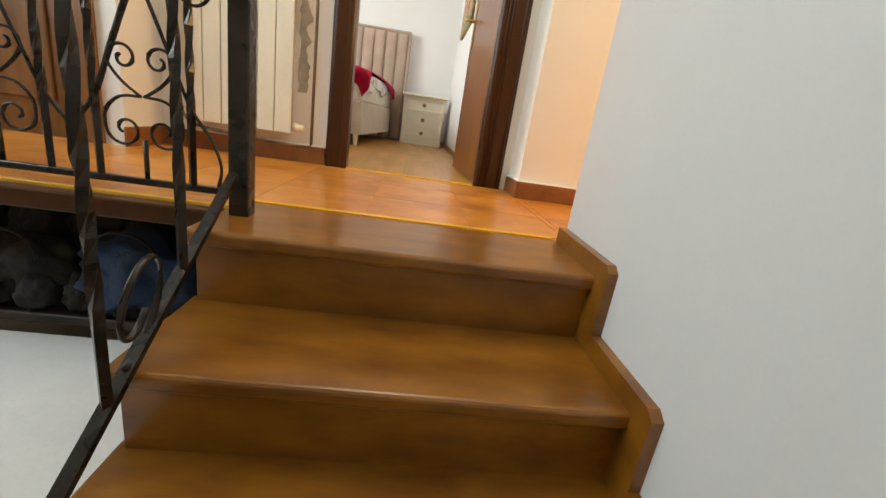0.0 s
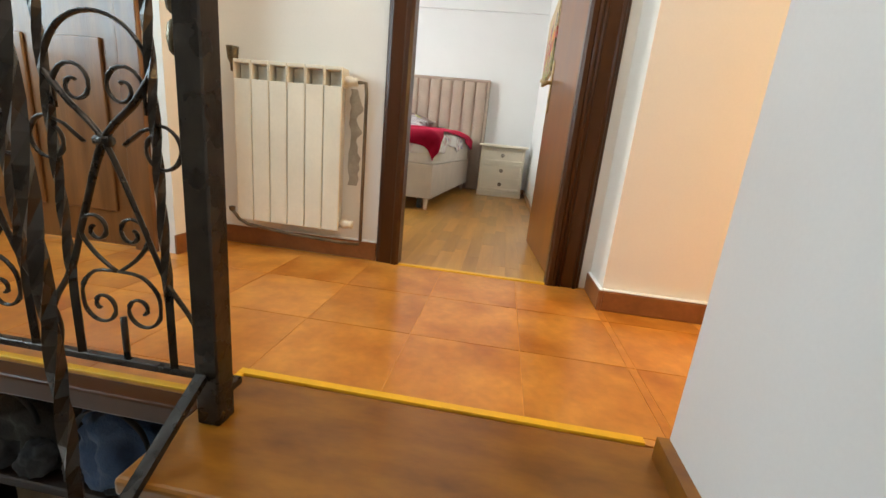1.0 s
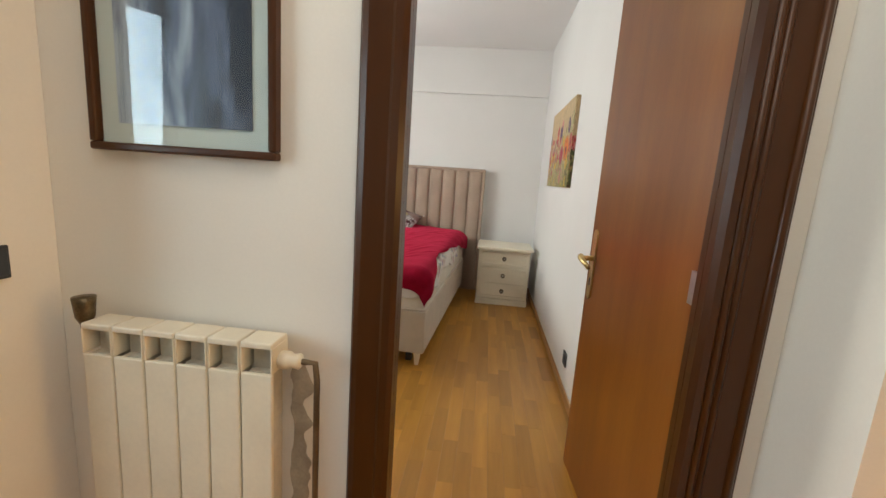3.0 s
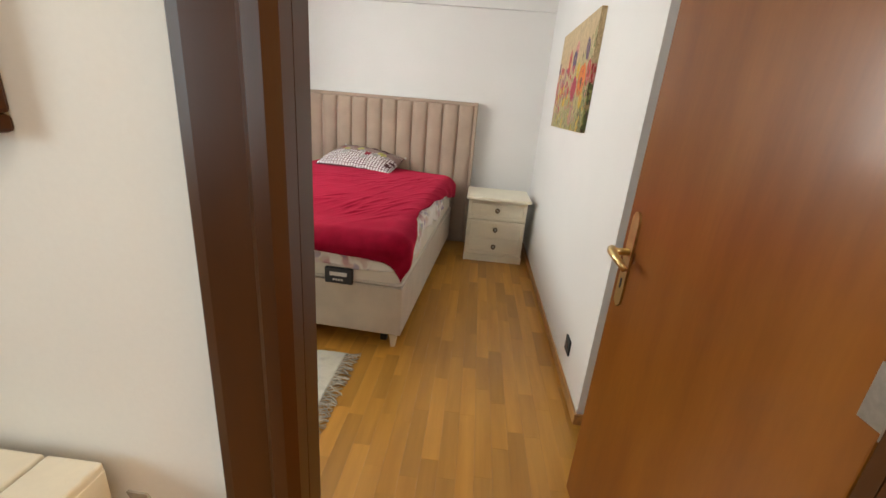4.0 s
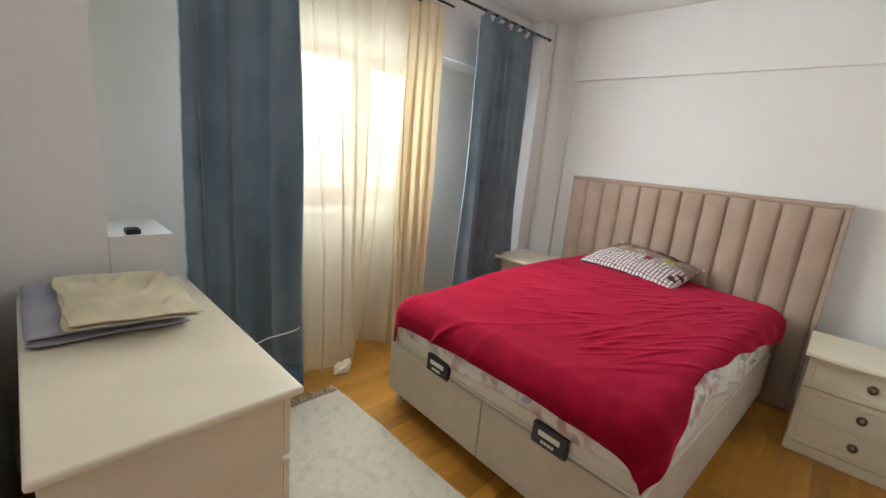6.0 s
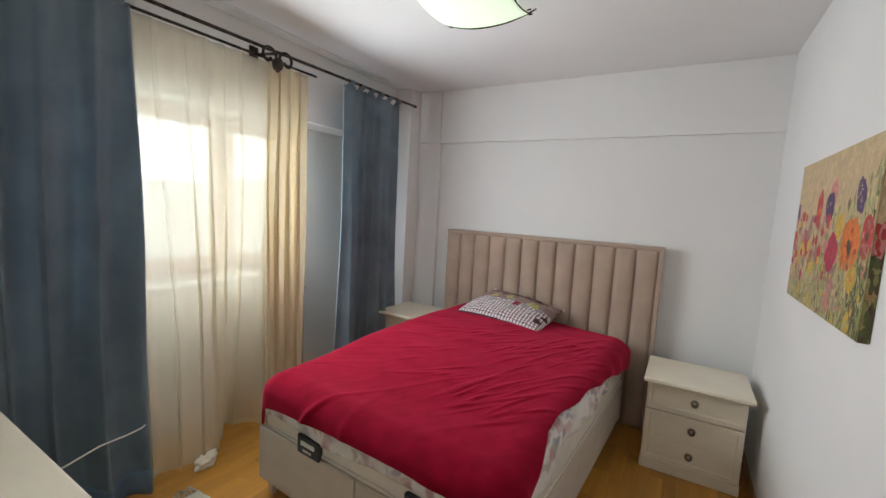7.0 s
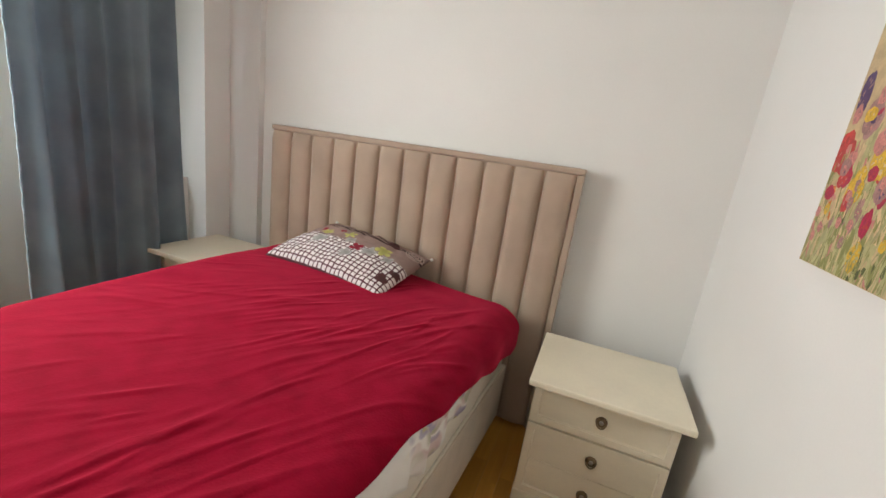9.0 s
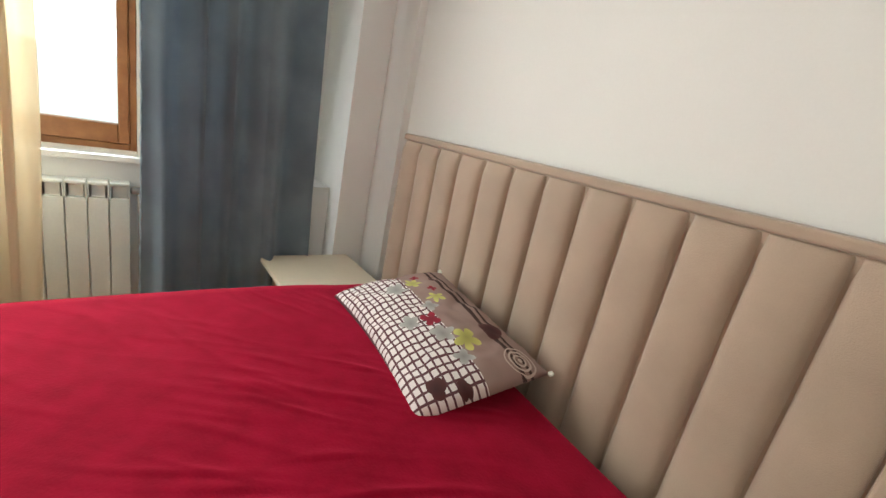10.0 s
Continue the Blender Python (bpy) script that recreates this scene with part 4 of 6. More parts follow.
def pillow_point(u, v, sign):
    p = (PC[0] * (1 - u) + PC[1] * u) * (1 - v) + (PC[3] * (1 - u) + PC[2] * u) * v
    nrm = (PC[1] - PC[0]).cross(PC[3] - PC[0]).normalized()
    e = (max(0.0, 4 * u * (1 - u)) * max(0.0, 4 * v * (1 - v))) ** 0.42
    pinch = 0.022 * (math.sin(math.pi * u) * (1 if v < 0.5 else -1) * abs(2 * v - 1) ** 3)
    wr = (0.012 * noise.noise(Vector((8 * u, 6 * v, 3))) + 0.007 * noise.noise(Vector((22 * u, 13 * v, 5))) + 0.005 * math.sin(40 * u + 5 * v) * abs(2 * v - 1) ** 2) * min(1.0, 1.6 * e)
    return p + nrm * ((0.082 * e + wr) if sign > 0 else -0.04 * e) + Vector((0, pinch, 0.01 * e))


bm = bmesh.new()
sheet(bm, 80, 52, lambda u, v: pillow_point(u, v, 1), lambda u, v: (0.72 * u, 0.5 * v))
lay = bm.loops.layers.uv["cloth"]
vs = [[bm.verts.new(pillow_point(i / 80, j / 52, -1)) for j in range(53)] for i in range(81)]
for i in range(80):
    for j in range(52):
        f = bm.faces.new((vs[i][j], vs[i + 1][j], vs[i + 1][j + 1], vs[i][j + 1]))
        for lp, (a, b) in zip(f.loops, ((i, j), (i + 1, j), (i + 1, j + 1), (i, j + 1))):
            lp[lay].uv = (0.72 * a / 80, 0.5 * b / 52)
bmesh.ops.remove_doubles(bm, verts=bm.verts, dist=0.0005)
pil = thing("pillow", "pillow in a checked and flowered brown-white case leaning on the headboard", "pillow", (-0.9, 3.4, 0.68))
part("pillowcase", bm, PILLOWCASE, pil, smooth=True)
for c in (PC[2], PC[3]):
    bm = bmesh.new()
    lathe(bm, [(0.002, 0), (0.009, 0.006), (0.009, 0.012), (0.002, 0.018)], Matrix.Translation(c + Vector((0.01, -0.01, 0.0))), 8)
    part("corner_knot", bm, PAPER, pil)


# ---------------------------------------------------------------- nightstands
def rim(x0, x1, z0, z1, ya, yb, w, below, above):
    """A raised rim with a chamfered inner edge round a sunk field, open below or above where two drawers share it."""
    bm = bmesh.new()
    o = [(x0, z0), (x1, z0), (x1, z1), (x0, z1)]
    za, zb = z0 + (w if below else 0), z1 - (w if above else 0)
    n = [(x0 + w, za), (x1 - w, za), (x1 - w, zb), (x0 + w, zb)]
    c = 0.004
    m = [(p[0] + (-c if p[0] < (x0 + x1) / 2 else c), p[1] + ((-c if k < 2 else c) if (below if k < 2 else above) else 0)) for k, p in enumerate(n)]
    rings = [[bm.verts.new((p[0], y, p[1])) for p in q] for q, y in ((o, yb), (o, ya), (m, ya), (n, yb))]
    for a, b in zip(rings, rings[1:]):
        for k in range(4):
            if (k == 0 and not below) or (k == 2 and not above):
                continue
            bm.faces.new((a[k], a[(k + 1) % 4], b[(k + 1) % 4], b[k]))
    return bm


def nightstand(label):
    """Centre of the back at the origin, front towards -y."""
    e = thing("nightstand", label, "nightstand", group="nightstands by the bed")
    ROOT[e.name] = Matrix()
    w, d, h = 0.517, 0.39, 0.578
    part("top", boxed(-w / 2 - 0.02, w / 2 + 0.02, -d - 0.085, 0.0, h, h + 0.026, 0.006, 2), CREAM, e)
    bm = bmesh.new()
    box(bm, -w / 2, w / 2, -d + 0.0, -0.01, 0.05, h, 0.003, 1)
    part("body", bm, CREAM, e)
    part("plinth", boxed(-w / 2 - 0.004, w / 2 + 0.004, -d - 0.016, -0.02, 0.0, 0.062, 0.004, 1), CREAM, e)
    for z0, z1 in ((0.398, 0.568), (0.226, 0.388), (0.070, 0.2245)):
        bm = bmesh.new()
        y = -d - 0.001
        x0, x1 = -w / 2 + 0.006, w / 2 - 0.006
        box(bm, x0, x1, y - 0.010, y, z0, z1, 0.002, 1)
        dr = part("drawer", bm, CREAM, e)
        part("raised_rim", rim(x0, x1, z0, z1, y - 0.018, y - 0.009, 0.030, z0 > 0.3 or z0 < 0.1, z0 > 0.2), CREAM, dr)
        zc = (z0 + z1) / 2
        bm = bmesh.new()
        lathe(bm, [(0.0215, 0), (0.0215, 0.004), (0.019, 0.007), (0.0, 0.008)], Matrix.Translation((0, y - 0.010, zc)) @ pose(0, 0, 0, 90), 20)
        tube(bm, [(0.017 * math.cos(a), y - 0.022 + 0.004 * math.cos(2 * a), zc - 0.002 + 0.017 * math.sin(a)) for a in [math.pi + math.pi * k / 10 for k in range(11)]], 0.0035, 6)
        part("knob", bm, BRONZE, dr, "round antique bronze ring pull", smooth=True)
        part("knob_centre", lathed([(0.008, 0), (0.0085, 0.006), (0.0, 0.009)], Matrix.Translation((0, y - 0.016, zc)) @ pose(0, 0, 0, 90), n=12), STEEL, dr)
    return e


ns = nightstand("cream three-drawer nightstand with bronze ring pulls between bed and wall")
ns.matrix_basis = pose(0.414, 3.578, 0, 0, 0, 0)
ns2 = copy_thing(ns, pose(-1.745, 3.64, 0.018))
for o in (ns2,):
    tagged(o, "cream nightstand beside the curtain, half hidden by the bed")

# ---------------------------------------------------------------- flower picture on the wall
pic = thing("flower_painting", "unframed canvas painting of red, pink and orange poppies in a meadow", "painting", (0.74, 2.46, 1.24))
PY0, PY1, PZ0, PZ1, PX = 1.985, 2.952, 1.238, 1.848, 0.722
part("canvas", boxed(PX, 0.75, PY0, PY1, PZ0, PZ1, 0.002, 1), CANVAS_EDGE, pic)


def paint(name, colour, rough=0.6):
    return shader("paint_" + name, colour, rough, amount=0.14, scale=34, fine=190, bump=0.02, rnd="island", spread=0.15)


PAINTS = [paint("ochre_sky", (0.57, 0.42, 0.24)), paint("pale_green", (0.43, 0.40, 0.20)), paint("mid_green", (0.26, 0.26, 0.09)), paint("dark_green", (0.09, 0.10, 0.03)),
          paint("red", (0.48, 0.045, 0.04)), paint("crimson", (0.40, 0.02, 0.065)), paint("pink", (0.55, 0.21, 0.19)), paint("orange", (0.66, 0.17, 0.025)), paint("purple", (0.085, 0.045, 0.12)),
          paint("yellow", (0.62, 0.38, 0.035)), paint("mauve", (0.34, 0.18, 0.17)), paint("umber", (0.09, 0.055, 0.028))]
bm = bmesh.new()
random.seed(11)
depth = [PX - 0.0006]
PW, PH = PY1 - PY0, PZ1 - PZ0


def daub(y, z, ry, rz, colour, n=9, rot=0.0, rough=0.2):
    """One flat stroke of paint, each a hair prouder than the last."""
    depth[0] -= 0.00000012
    vs = []
    for k in range(n):
        a = 2 * math.pi * k / n
        r = 1 + rough * (random.random() - 0.5) * 2
        u, v = ry * r * math.cos(a), rz * r * math.sin(a)
        yy, zz = y + u * math.cos(rot) - v * math.sin(rot), z + u * math.sin(rot) + v * math.cos(rot)
        vs.append(bm.verts.new((depth[0], min(max(yy, PY0 + 0.001), PY1 - 0.001), min(max(zz, PZ0 + 0.001), PZ1 - 0.001))))
    f = bm.faces.new(vs)
    f.material_index = colour


f0 = bm.faces.new([bm.verts.new((PX - 0.0004, y, z)) for y, z in ((PY0, PZ0), (PY1, PZ0), (PY1, PZ1), (PY0, PZ1))])
f0.material_index = 0
# meadow strokes: paler and thinner above, denser and darker below and towards the near lower corner
for k in range(900):
    u = random.random()
    v = random.random() ** 1.3 * (0.40 + 0.36 * u)
    c = random.choices((1, 2, 3, 0, 6), (2.0, 2.0, 1.6 * u * (1 - v), 1.2 * (1 - u), 0.3))[0]
    daub(PY1 - u * PW, PZ0 + v * PH, random.uniform(0.006, 0.016), random.uniform(0.014, 0.040), c, 9, random.gauss(0.05, 0.35), 0.35)
for k in range(1700):
    u = random.random()
    top = 0.46 + 0.42 * u * u
    v = random.random() ** 1.15 * top
    dark = (1 - v / top) ** 2 * (0.25 + 1.6 * u * u)
    c = random.choices((1, 2, 3, 0, 6, 10), (2.6, 1.6 * (1 - 0.6 * v), 1.1 * dark, 0.7 + 3.0 * v, 0.22, 0.2))[0]
    daub(PY1 - u * PW, PZ0 + v * PH, 0.0026 + 0.0060 * random.random(), 0.010 + 0.026 * random.random(), c, 8, random.gauss(0.03, 0.22), 0.3)
for k in range(130):
    # dark leaves low by the near edge
    u, v = 1.0 - 0.16 * random.random() ** 1.4, random.random() ** 1.3 * 0.45
    daub(PY1 - u * PW, PZ0 + v * PH, 0.007, 0.020, random.choice((3, 3, 11, 2)), 7, random.uniform(-0.5, 0.5), 0.3)


def blossom(u, v, wide, high, colours, heart=None):
    """A flower of many small overlapping touches, denser in the middle, with a ragged edge."""
    u = u + 0.035 if 0.3 < u < 0.9 else u
    y, z = PY1 - u * PW, PZ0 + v * PH
    wide, high = wide * 1.08, high * 1.12
    # a rounded body of petals, then shorter touches of the neighbouring colours
    for k in range(5):
        a = 1.2566 * k + random.random()
        daub(y + 0.36 * wide * math.cos(a), z + 0.36 * high * math.sin(a), 0.66 * wide, 0.66 * high, colours[0], 14, 0, 0.10)
    for k in range(34):
        a, d = random.uniform(0, 6.28), math.sqrt(random.random())
        s = random.uniform(0.10, 0.22) * (1.15 - 0.45 * d)
        daub(y + 0.74 * d * wide * math.cos(a), z + 0.74 * d * high * math.sin(a), wide * s, high * s * 1.15, colours[0] if random.random() < 0.5 else random.choice(colours), 8, a + 1.57 if d > 0.5 else a, 0.25)
    if heart is not None:
        for k in range(7):
            daub(y + random.gauss(0, 0.08) * wide, z + random.gauss(0, 0.08) * high, wide * 0.16, high * 0.18, heart, 7, 0, 0.3)


# u runs from the far edge towards the door, v upwards
for u, v, wide, high, colours, heart in (
        (0.03, 0.63, 0.022, 0.045, (8, 10, 10), None), (0.10, 0.54, 0.032, 0.04, (10, 5, 6), 8), (0.03, 0.42, 0.04, 0.045, (4, 4, 6), None), (0.23, 0.41, 0.042, 0.06, (4, 5, 4), None),
        (0.35, 0.66, 0.035, 0.075, (4, 4, 7, 6), None), (0.28, 0.52, 0.03, 0.04, (10, 6, 1), None), (0.52, 0.755, 0.04, 0.045, (6, 6, 10), None), (0.49, 0.66, 0.052, 0.052, (8, 8, 8, 10), None),
        (0.82, 0.70, 0.035, 0.05, (8, 8, 10), None), (0.80, 0.74, 0.025, 0.035, (8, 10, 1), None), (0.64, 0.55, 0.035, 0.04, (9, 9, 1), None), (0.77, 0.44, 0.085, 0.085, (7, 7, 7, 4), 11),
        (0.59, 0.39, 0.06, 0.066, (5, 5, 4), None), (0.42, 0.36, 0.028, 0.04, (4, 4, 5), None), (0.83, 0.28, 0.042, 0.042, (9, 9, 9, 7), 7), (0.13, 0.29, 0.028, 0.03, (9, 6, 0), None),
        (0.05, 0.24, 0.04, 0.05, (0, 6, 7), None), (0.62, 0.22, 0.032, 0.045, (10, 6, 6, 1), None), (0.61, 0.11, 0.042, 0.04, (6, 6, 10), None), (0.95, 0.50, 0.045, 0.06, (4, 6, 6, 10), 11),
        (0.37, 0.05, 0.02, 0.035, (9, 9, 1), None), (0.85, 0.05, 0.018, 0.04, (9, 1, 1), None), (0.22, 0.08, 0.02, 0.03, (9, 1, 2), None), (0.70, 0.02, 0.02, 0.025, (9, 2, 1), None)):
    blossom(u, v, wide, high, colours, heart)
for k in range(420):
    u = random.random()
    v = random.random() ** 1.5 * 0.42
    daub(PY1 - u * PW, PZ0 + v * PH, 0.0014 + 0.002 * random.random(), 0.010 + 0.022 * random.random(), random.choice((1, 1, 2, 2, 3 if u > 0.4 else 0)), 5, random.gauss(0.03, 0.16), 0.3)
# a crowd of lesser red, mauve and pink heads towards the far edge
for k in range(46):
    u, v = 0.02 + 0.62 * random.random() ** 1.3, 0.16 + 0.46 * random.random()
    blossom(u, v, random.uniform(0.012, 0.024), random.uniform(0.014, 0.028), random.choice(((4, 5, 6), (5, 4), (6, 6, 10), (10, 8, 6), (9, 9, 0))))
# small blossoms scattered low in the grass
for k in range(34):
    u, v = random.random(), 0.03 + 0.30 * random.random()
    blossom(u, v, 0.010, 0.012, random.choice(((9, 9, 1), (6, 6, 10), (10, 6, 1))))
# the picture runs on round the near edge of the canvas
for k in range(150):
    z = PZ0 + random.random() * PH
    v = (z - PZ0) / PH
    c = random.choice((3, 11, 2, 3)) if v < 0.42 else random.choice((4, 4, 6)) if v < 0.55 else random.choice((0, 0, 0, 1 if v < 0.7 else 0))
    x, rx, rz = PX + 0.028 * random.random(), 0.006, 0.018
    depth[0] -= 0.0000022
    yy = PY0 - 0.0006 - k * 0.000003
    ring = [(min(max(x + rx * math.cos(a), PX), 0.749), yy, min(max(z + rz * math.sin(a), PZ0), PZ1)) for a in [6.283 * q / 6 for q in range(6)]]
    f = bm.faces.new([bm.verts.new(p) for p in ring])
    f.material_index = c
part("paint_layer", bm, PAINTS, pic, "thick painted flowers")

# ---------------------------------------------------------------- outlet, switch
e = thing("wall_socket", "dark grey square wall socket low on the white wall", "socket", (0.749, 1.5, 0.17))
part("plate", boxed(0.741, 0.7505, 1.457, 1.543, 0.170, 0.252, 0.003, 2), SLATE, e)
bm = bmesh.new()
lathe(bm, [(0.020, 0), (0.020, 0.002), (0.0, 0.002)], Matrix.Translation((0.741, 1.5, 0.211)) @ pose(0, 0, 0, 0, -90, 0), 16)
part("socket_face", bm, BLACK, e)
e = thing("light_switch", "dark grey rectangular light switch on the cream wall", "switch", (-0.92, -0.15, 0.94))
part("plate", boxed(-0.9205, -0.911, -0.197, -0.100, 0.943, 1.022, 0.003, 2), SLATE, e)
for k in range(2):
    part("rocker", boxed(-0.9115, -0.908, -0.192 + 0.044 * k, -0.149 + 0.044 * k, 0.95, 1.015, 0.002, 1), SLATE, e)

# ---------------------------------------------------------------- chest of drawers and what lies on it
chest = thing("chest_of_drawers", "wide cream chest of drawers standing against the door wall", "chest", (-1.44, 0.5, 0))
part("top", boxed(-2.04, -0.848, 0.220, 0.780, 0.744, 0.768, 0.009, 4), CREAM, chest)
part("moulding", boxed(-2.03, -0.866, 0.226, 0.760, 0.7325, 0.7455, 0.005, 3), CREAM, chest)
part("body", boxed(-2.02, -0.885, 0.235, 0.735, 0.05, 0.732, 0.003, 1), CREAM, chest)
part("plinth", boxed(-2.02, -0.885, 0.245, 0.72, 0.0, 0.05), CREAM, chest)
for k, (z0, z1) in enumerate(((0.53, 0.725), (0.30, 0.52), (0.065, 0.29))):
    for x0, x1 in ((-2.015, -1.455), (-1.45, -0.89)):
        bm = bmesh.new()
        y = 0.748 + (0.016 if k == 2 and x1 > -1 else 0)
        box(bm, x0, x1, 0.735, y + 0.012, z0, z1, 0.004, 1)
        dr = part("drawer", bm, CREAM, chest)
        part("knob", lathed([(0.02, 0), (0.02, 0.005), (0.012, 0.016), (0.0, 0.02)], Matrix.Translation(((x0 + x1) / 2, y + 0.012, (z0 + z1) / 2)) @ pose(0, 0, 0, -90), n=14), BRONZE, dr, "bronze ring pull")
# the gap's shade is put on as a thin black strip
part("gap_shade", boxed(-0.8855, -0.8825, 0.7365, 0.7435, 0.10, 0.285), BLACK, chest, "black strip for the shade in the gap beside the lowest drawer")


def folded(name, label, cat, x0, x1, y0, y1, z, layers, t, material, skew, seed):
    """Folded cloth: each layer a soft slab with a rolled rim and slack creases."""
    e = thing(name, label, cat, ((x0 + x1) / 2, (y0 + y1) / 2, z))
    for k in range(layers):
        bm = bmesh.new()

        def f(u, v, k=k):
            # the rim turns under: outer rows of the sheet run back beneath the slab
            a, b = 1.16 * u - 0.08, 1.16 * v - 0.08
            ua, vb = min(max(a, 0.0), 1.0), min(max(b, 0.0), 1.0)
            under = min(1.0, max(-a, a - 1, -b, b - 1, 0.0) / 0.08)
            x = x0 + (x1 - x0) * (ua * (1 - 0.10 * under) + 0.05 * under) + skew * (vb - 0.5) + 0.024 * noise.noise(Vector((2.6 * vb, k, seed)))
            y = y0 + (y1 - y0) * (vb * (1 - 0.10 * under) + 0.05 * under) + 0.024 * noise.noise(Vector((2.8 * ua, k + 4, seed)))
            edge = min(1.0, 7 * min(ua, 1 - ua), 7 * min(vb, 1 - vb))
            lift = 0.5 * t + 0.5 * t * math.sqrt(max(0.0, 1 - (1 - edge) ** 2))
            crease = 0.004 * noise.noise(Vector((4 * ua, 4 * vb, seed + k))) + 0.010 * max(0.0, 1 - 4 * abs(noise.noise(Vector((2.2 * ua + 1.5 * vb, 2.6 * vb, seed + 2 * k))))) ** 2
            zz = z + t * k + (lift + crease * edge if under < 0.01 else 0.5 * t * (1 - under) + 0.002)
            return Vector((x, y, zz))
        sheet(bm, 56, 46, f, None, 0.003)
        part("fold", bm, material, e, smooth=True)
    return e


folded("folded_trousers", "blue-grey garment folded in a soft roll on the chest top", "garment", -2.02, -1.45, 0.235, 0.655, 0.769, 2, 0.024, GREYCLOTH, 0.03, 3)
folded("folded_towel", "cream garment folded on top of the grey one", "garment", -1.96, -1.40, 0.325, 0.672, 0.818, 2, 0.013, CREAMCLOTH, 0.05, 8)
e = thing("remote_control", "small black remote lying on the white ledge", "remote", (-2.10, 0.60, 0.97))
part("case", boxed(-2.135, -2.075, 0.575, 0.63, 0.9695, 0.992, 0.004, 2), BLACK, e)
part("keys", boxed(-2.125, -2.085, 0.585, 0.62, 0.992, 0.995, 0.001, 1), SLATE, e)

# ---------------------------------------------------------------- rug
rug = thing("rug", "pale cream flat-woven rug with grey knotted fringes on the parquet", "rug", (-1.1, 1.15, 0))


def rug_point(u, v):
    x = -1.80 + 1.385 * u
    y = 0.795 + 0.70 * v + 0.006 * math.sin(7 * u)
    return Vector((x, y, 0.008 + 0.005 * noise.noise(Vector((5 * x, 5 * y, 0))) + 0.002 * noise.noise(Vector((14 * x + 6 * y, 9 * y, 3))) + 0.006 * max(0.0, 1 - 3.0 * abs(noise.noise(Vector((2.2 * x + 1.6 * y, 3.0 * y - 1.2 * x, 6.4))))) ** 3 + 0.002 * noise.noise(Vector((30 * x, 34 * y, 2)))))


bm = bmesh.new()
sheet(bm, 150, 80, rug_point, None, 0.005)
part("weave", bm, RUG, rug, smooth=True)
random.seed(4)
for side in (0, 1):
    bm = bmesh.new()
    for k in range(110):
        v = (k + random.random()) / 110
        p = rug_point(side, v)
        d = 1 if side else -1
        ln = random.uniform(0.05, 0.085)
        sway = random.uniform(-0.03, 0.03)
        pts = [p + Vector((d * ln * q, sway * q * q + 0.006 * math.sin(7 * q + k), -0.002 + 0.004 * math.sin(3 * q))) for q in (0, 0.25, 0.5, 0.75, 1.0)]
        tube(bm, pts, 0.0028, 4)
    ob = part("fringe", bm, FRINGE, rug, "grey knotted fringe", kind="stuff")

# ---------------------------------------------------------------- curtain rod and curtains
rod = thing("curtain_rod", "double black iron curtain rod with a scrolled bracket", "curtain rod", (-1.98, 2.05, 2.43))
part("rod", tubed([(-1.98, 0.62, 2.428), (-1.98, 2.0, 2.438), (-1.98, 3.53, 2.462)], 0.010, 10), IRON, rod, smooth=True)
part("rod", tubed([(-2.06, 0.70, 2.40), (-2.06, 2.0, 2.41), (-2.06, 2.45, 2.414)], 0.008, 10), IRON, rod, smooth=True)
for y in (0.72, 2.06):
    bm = bmesh.new()
    tube(bm, [(-2.2, y, 2.45), (-2.0, y, 2.43), (-1.97, y, 2.42)], 0.009, 8)
    box(bm, -2.2, -2.192, y - 0.03, y + 0.03, 2.39, 2.50)
    for s in (-1, 1):
        tube(bm, [(-1.962, y + s * (0.065 - 0.055 * math.cos(a) * (1 - a / 9)), 2.395 + 0.06 * math.sin(a) * (1 - a / 9)) for a in [0.35 * k for k in range(18)]], 0.009, 6)
    lathe(bm, [(0.006, -0.05), (0.028, -0.028), (0.036, 0.0), (0.026, 0.024), (0.008, 0.04)], Matrix.Translation((-1.962, y, 2.365)), 12)
    part("bracket", bm, IRON, rod, "scrolled iron bracket", smooth=True)
part("finial", lathed([(0.011, 0), (0.014, 0.01), (0.010, 0.03), (0.003, 0.045)], Matrix.Translation((-1.98, 3.53, 2.462)) @ pose(0, 0, 0, -90), n=10), IRON, rod, smooth=True)


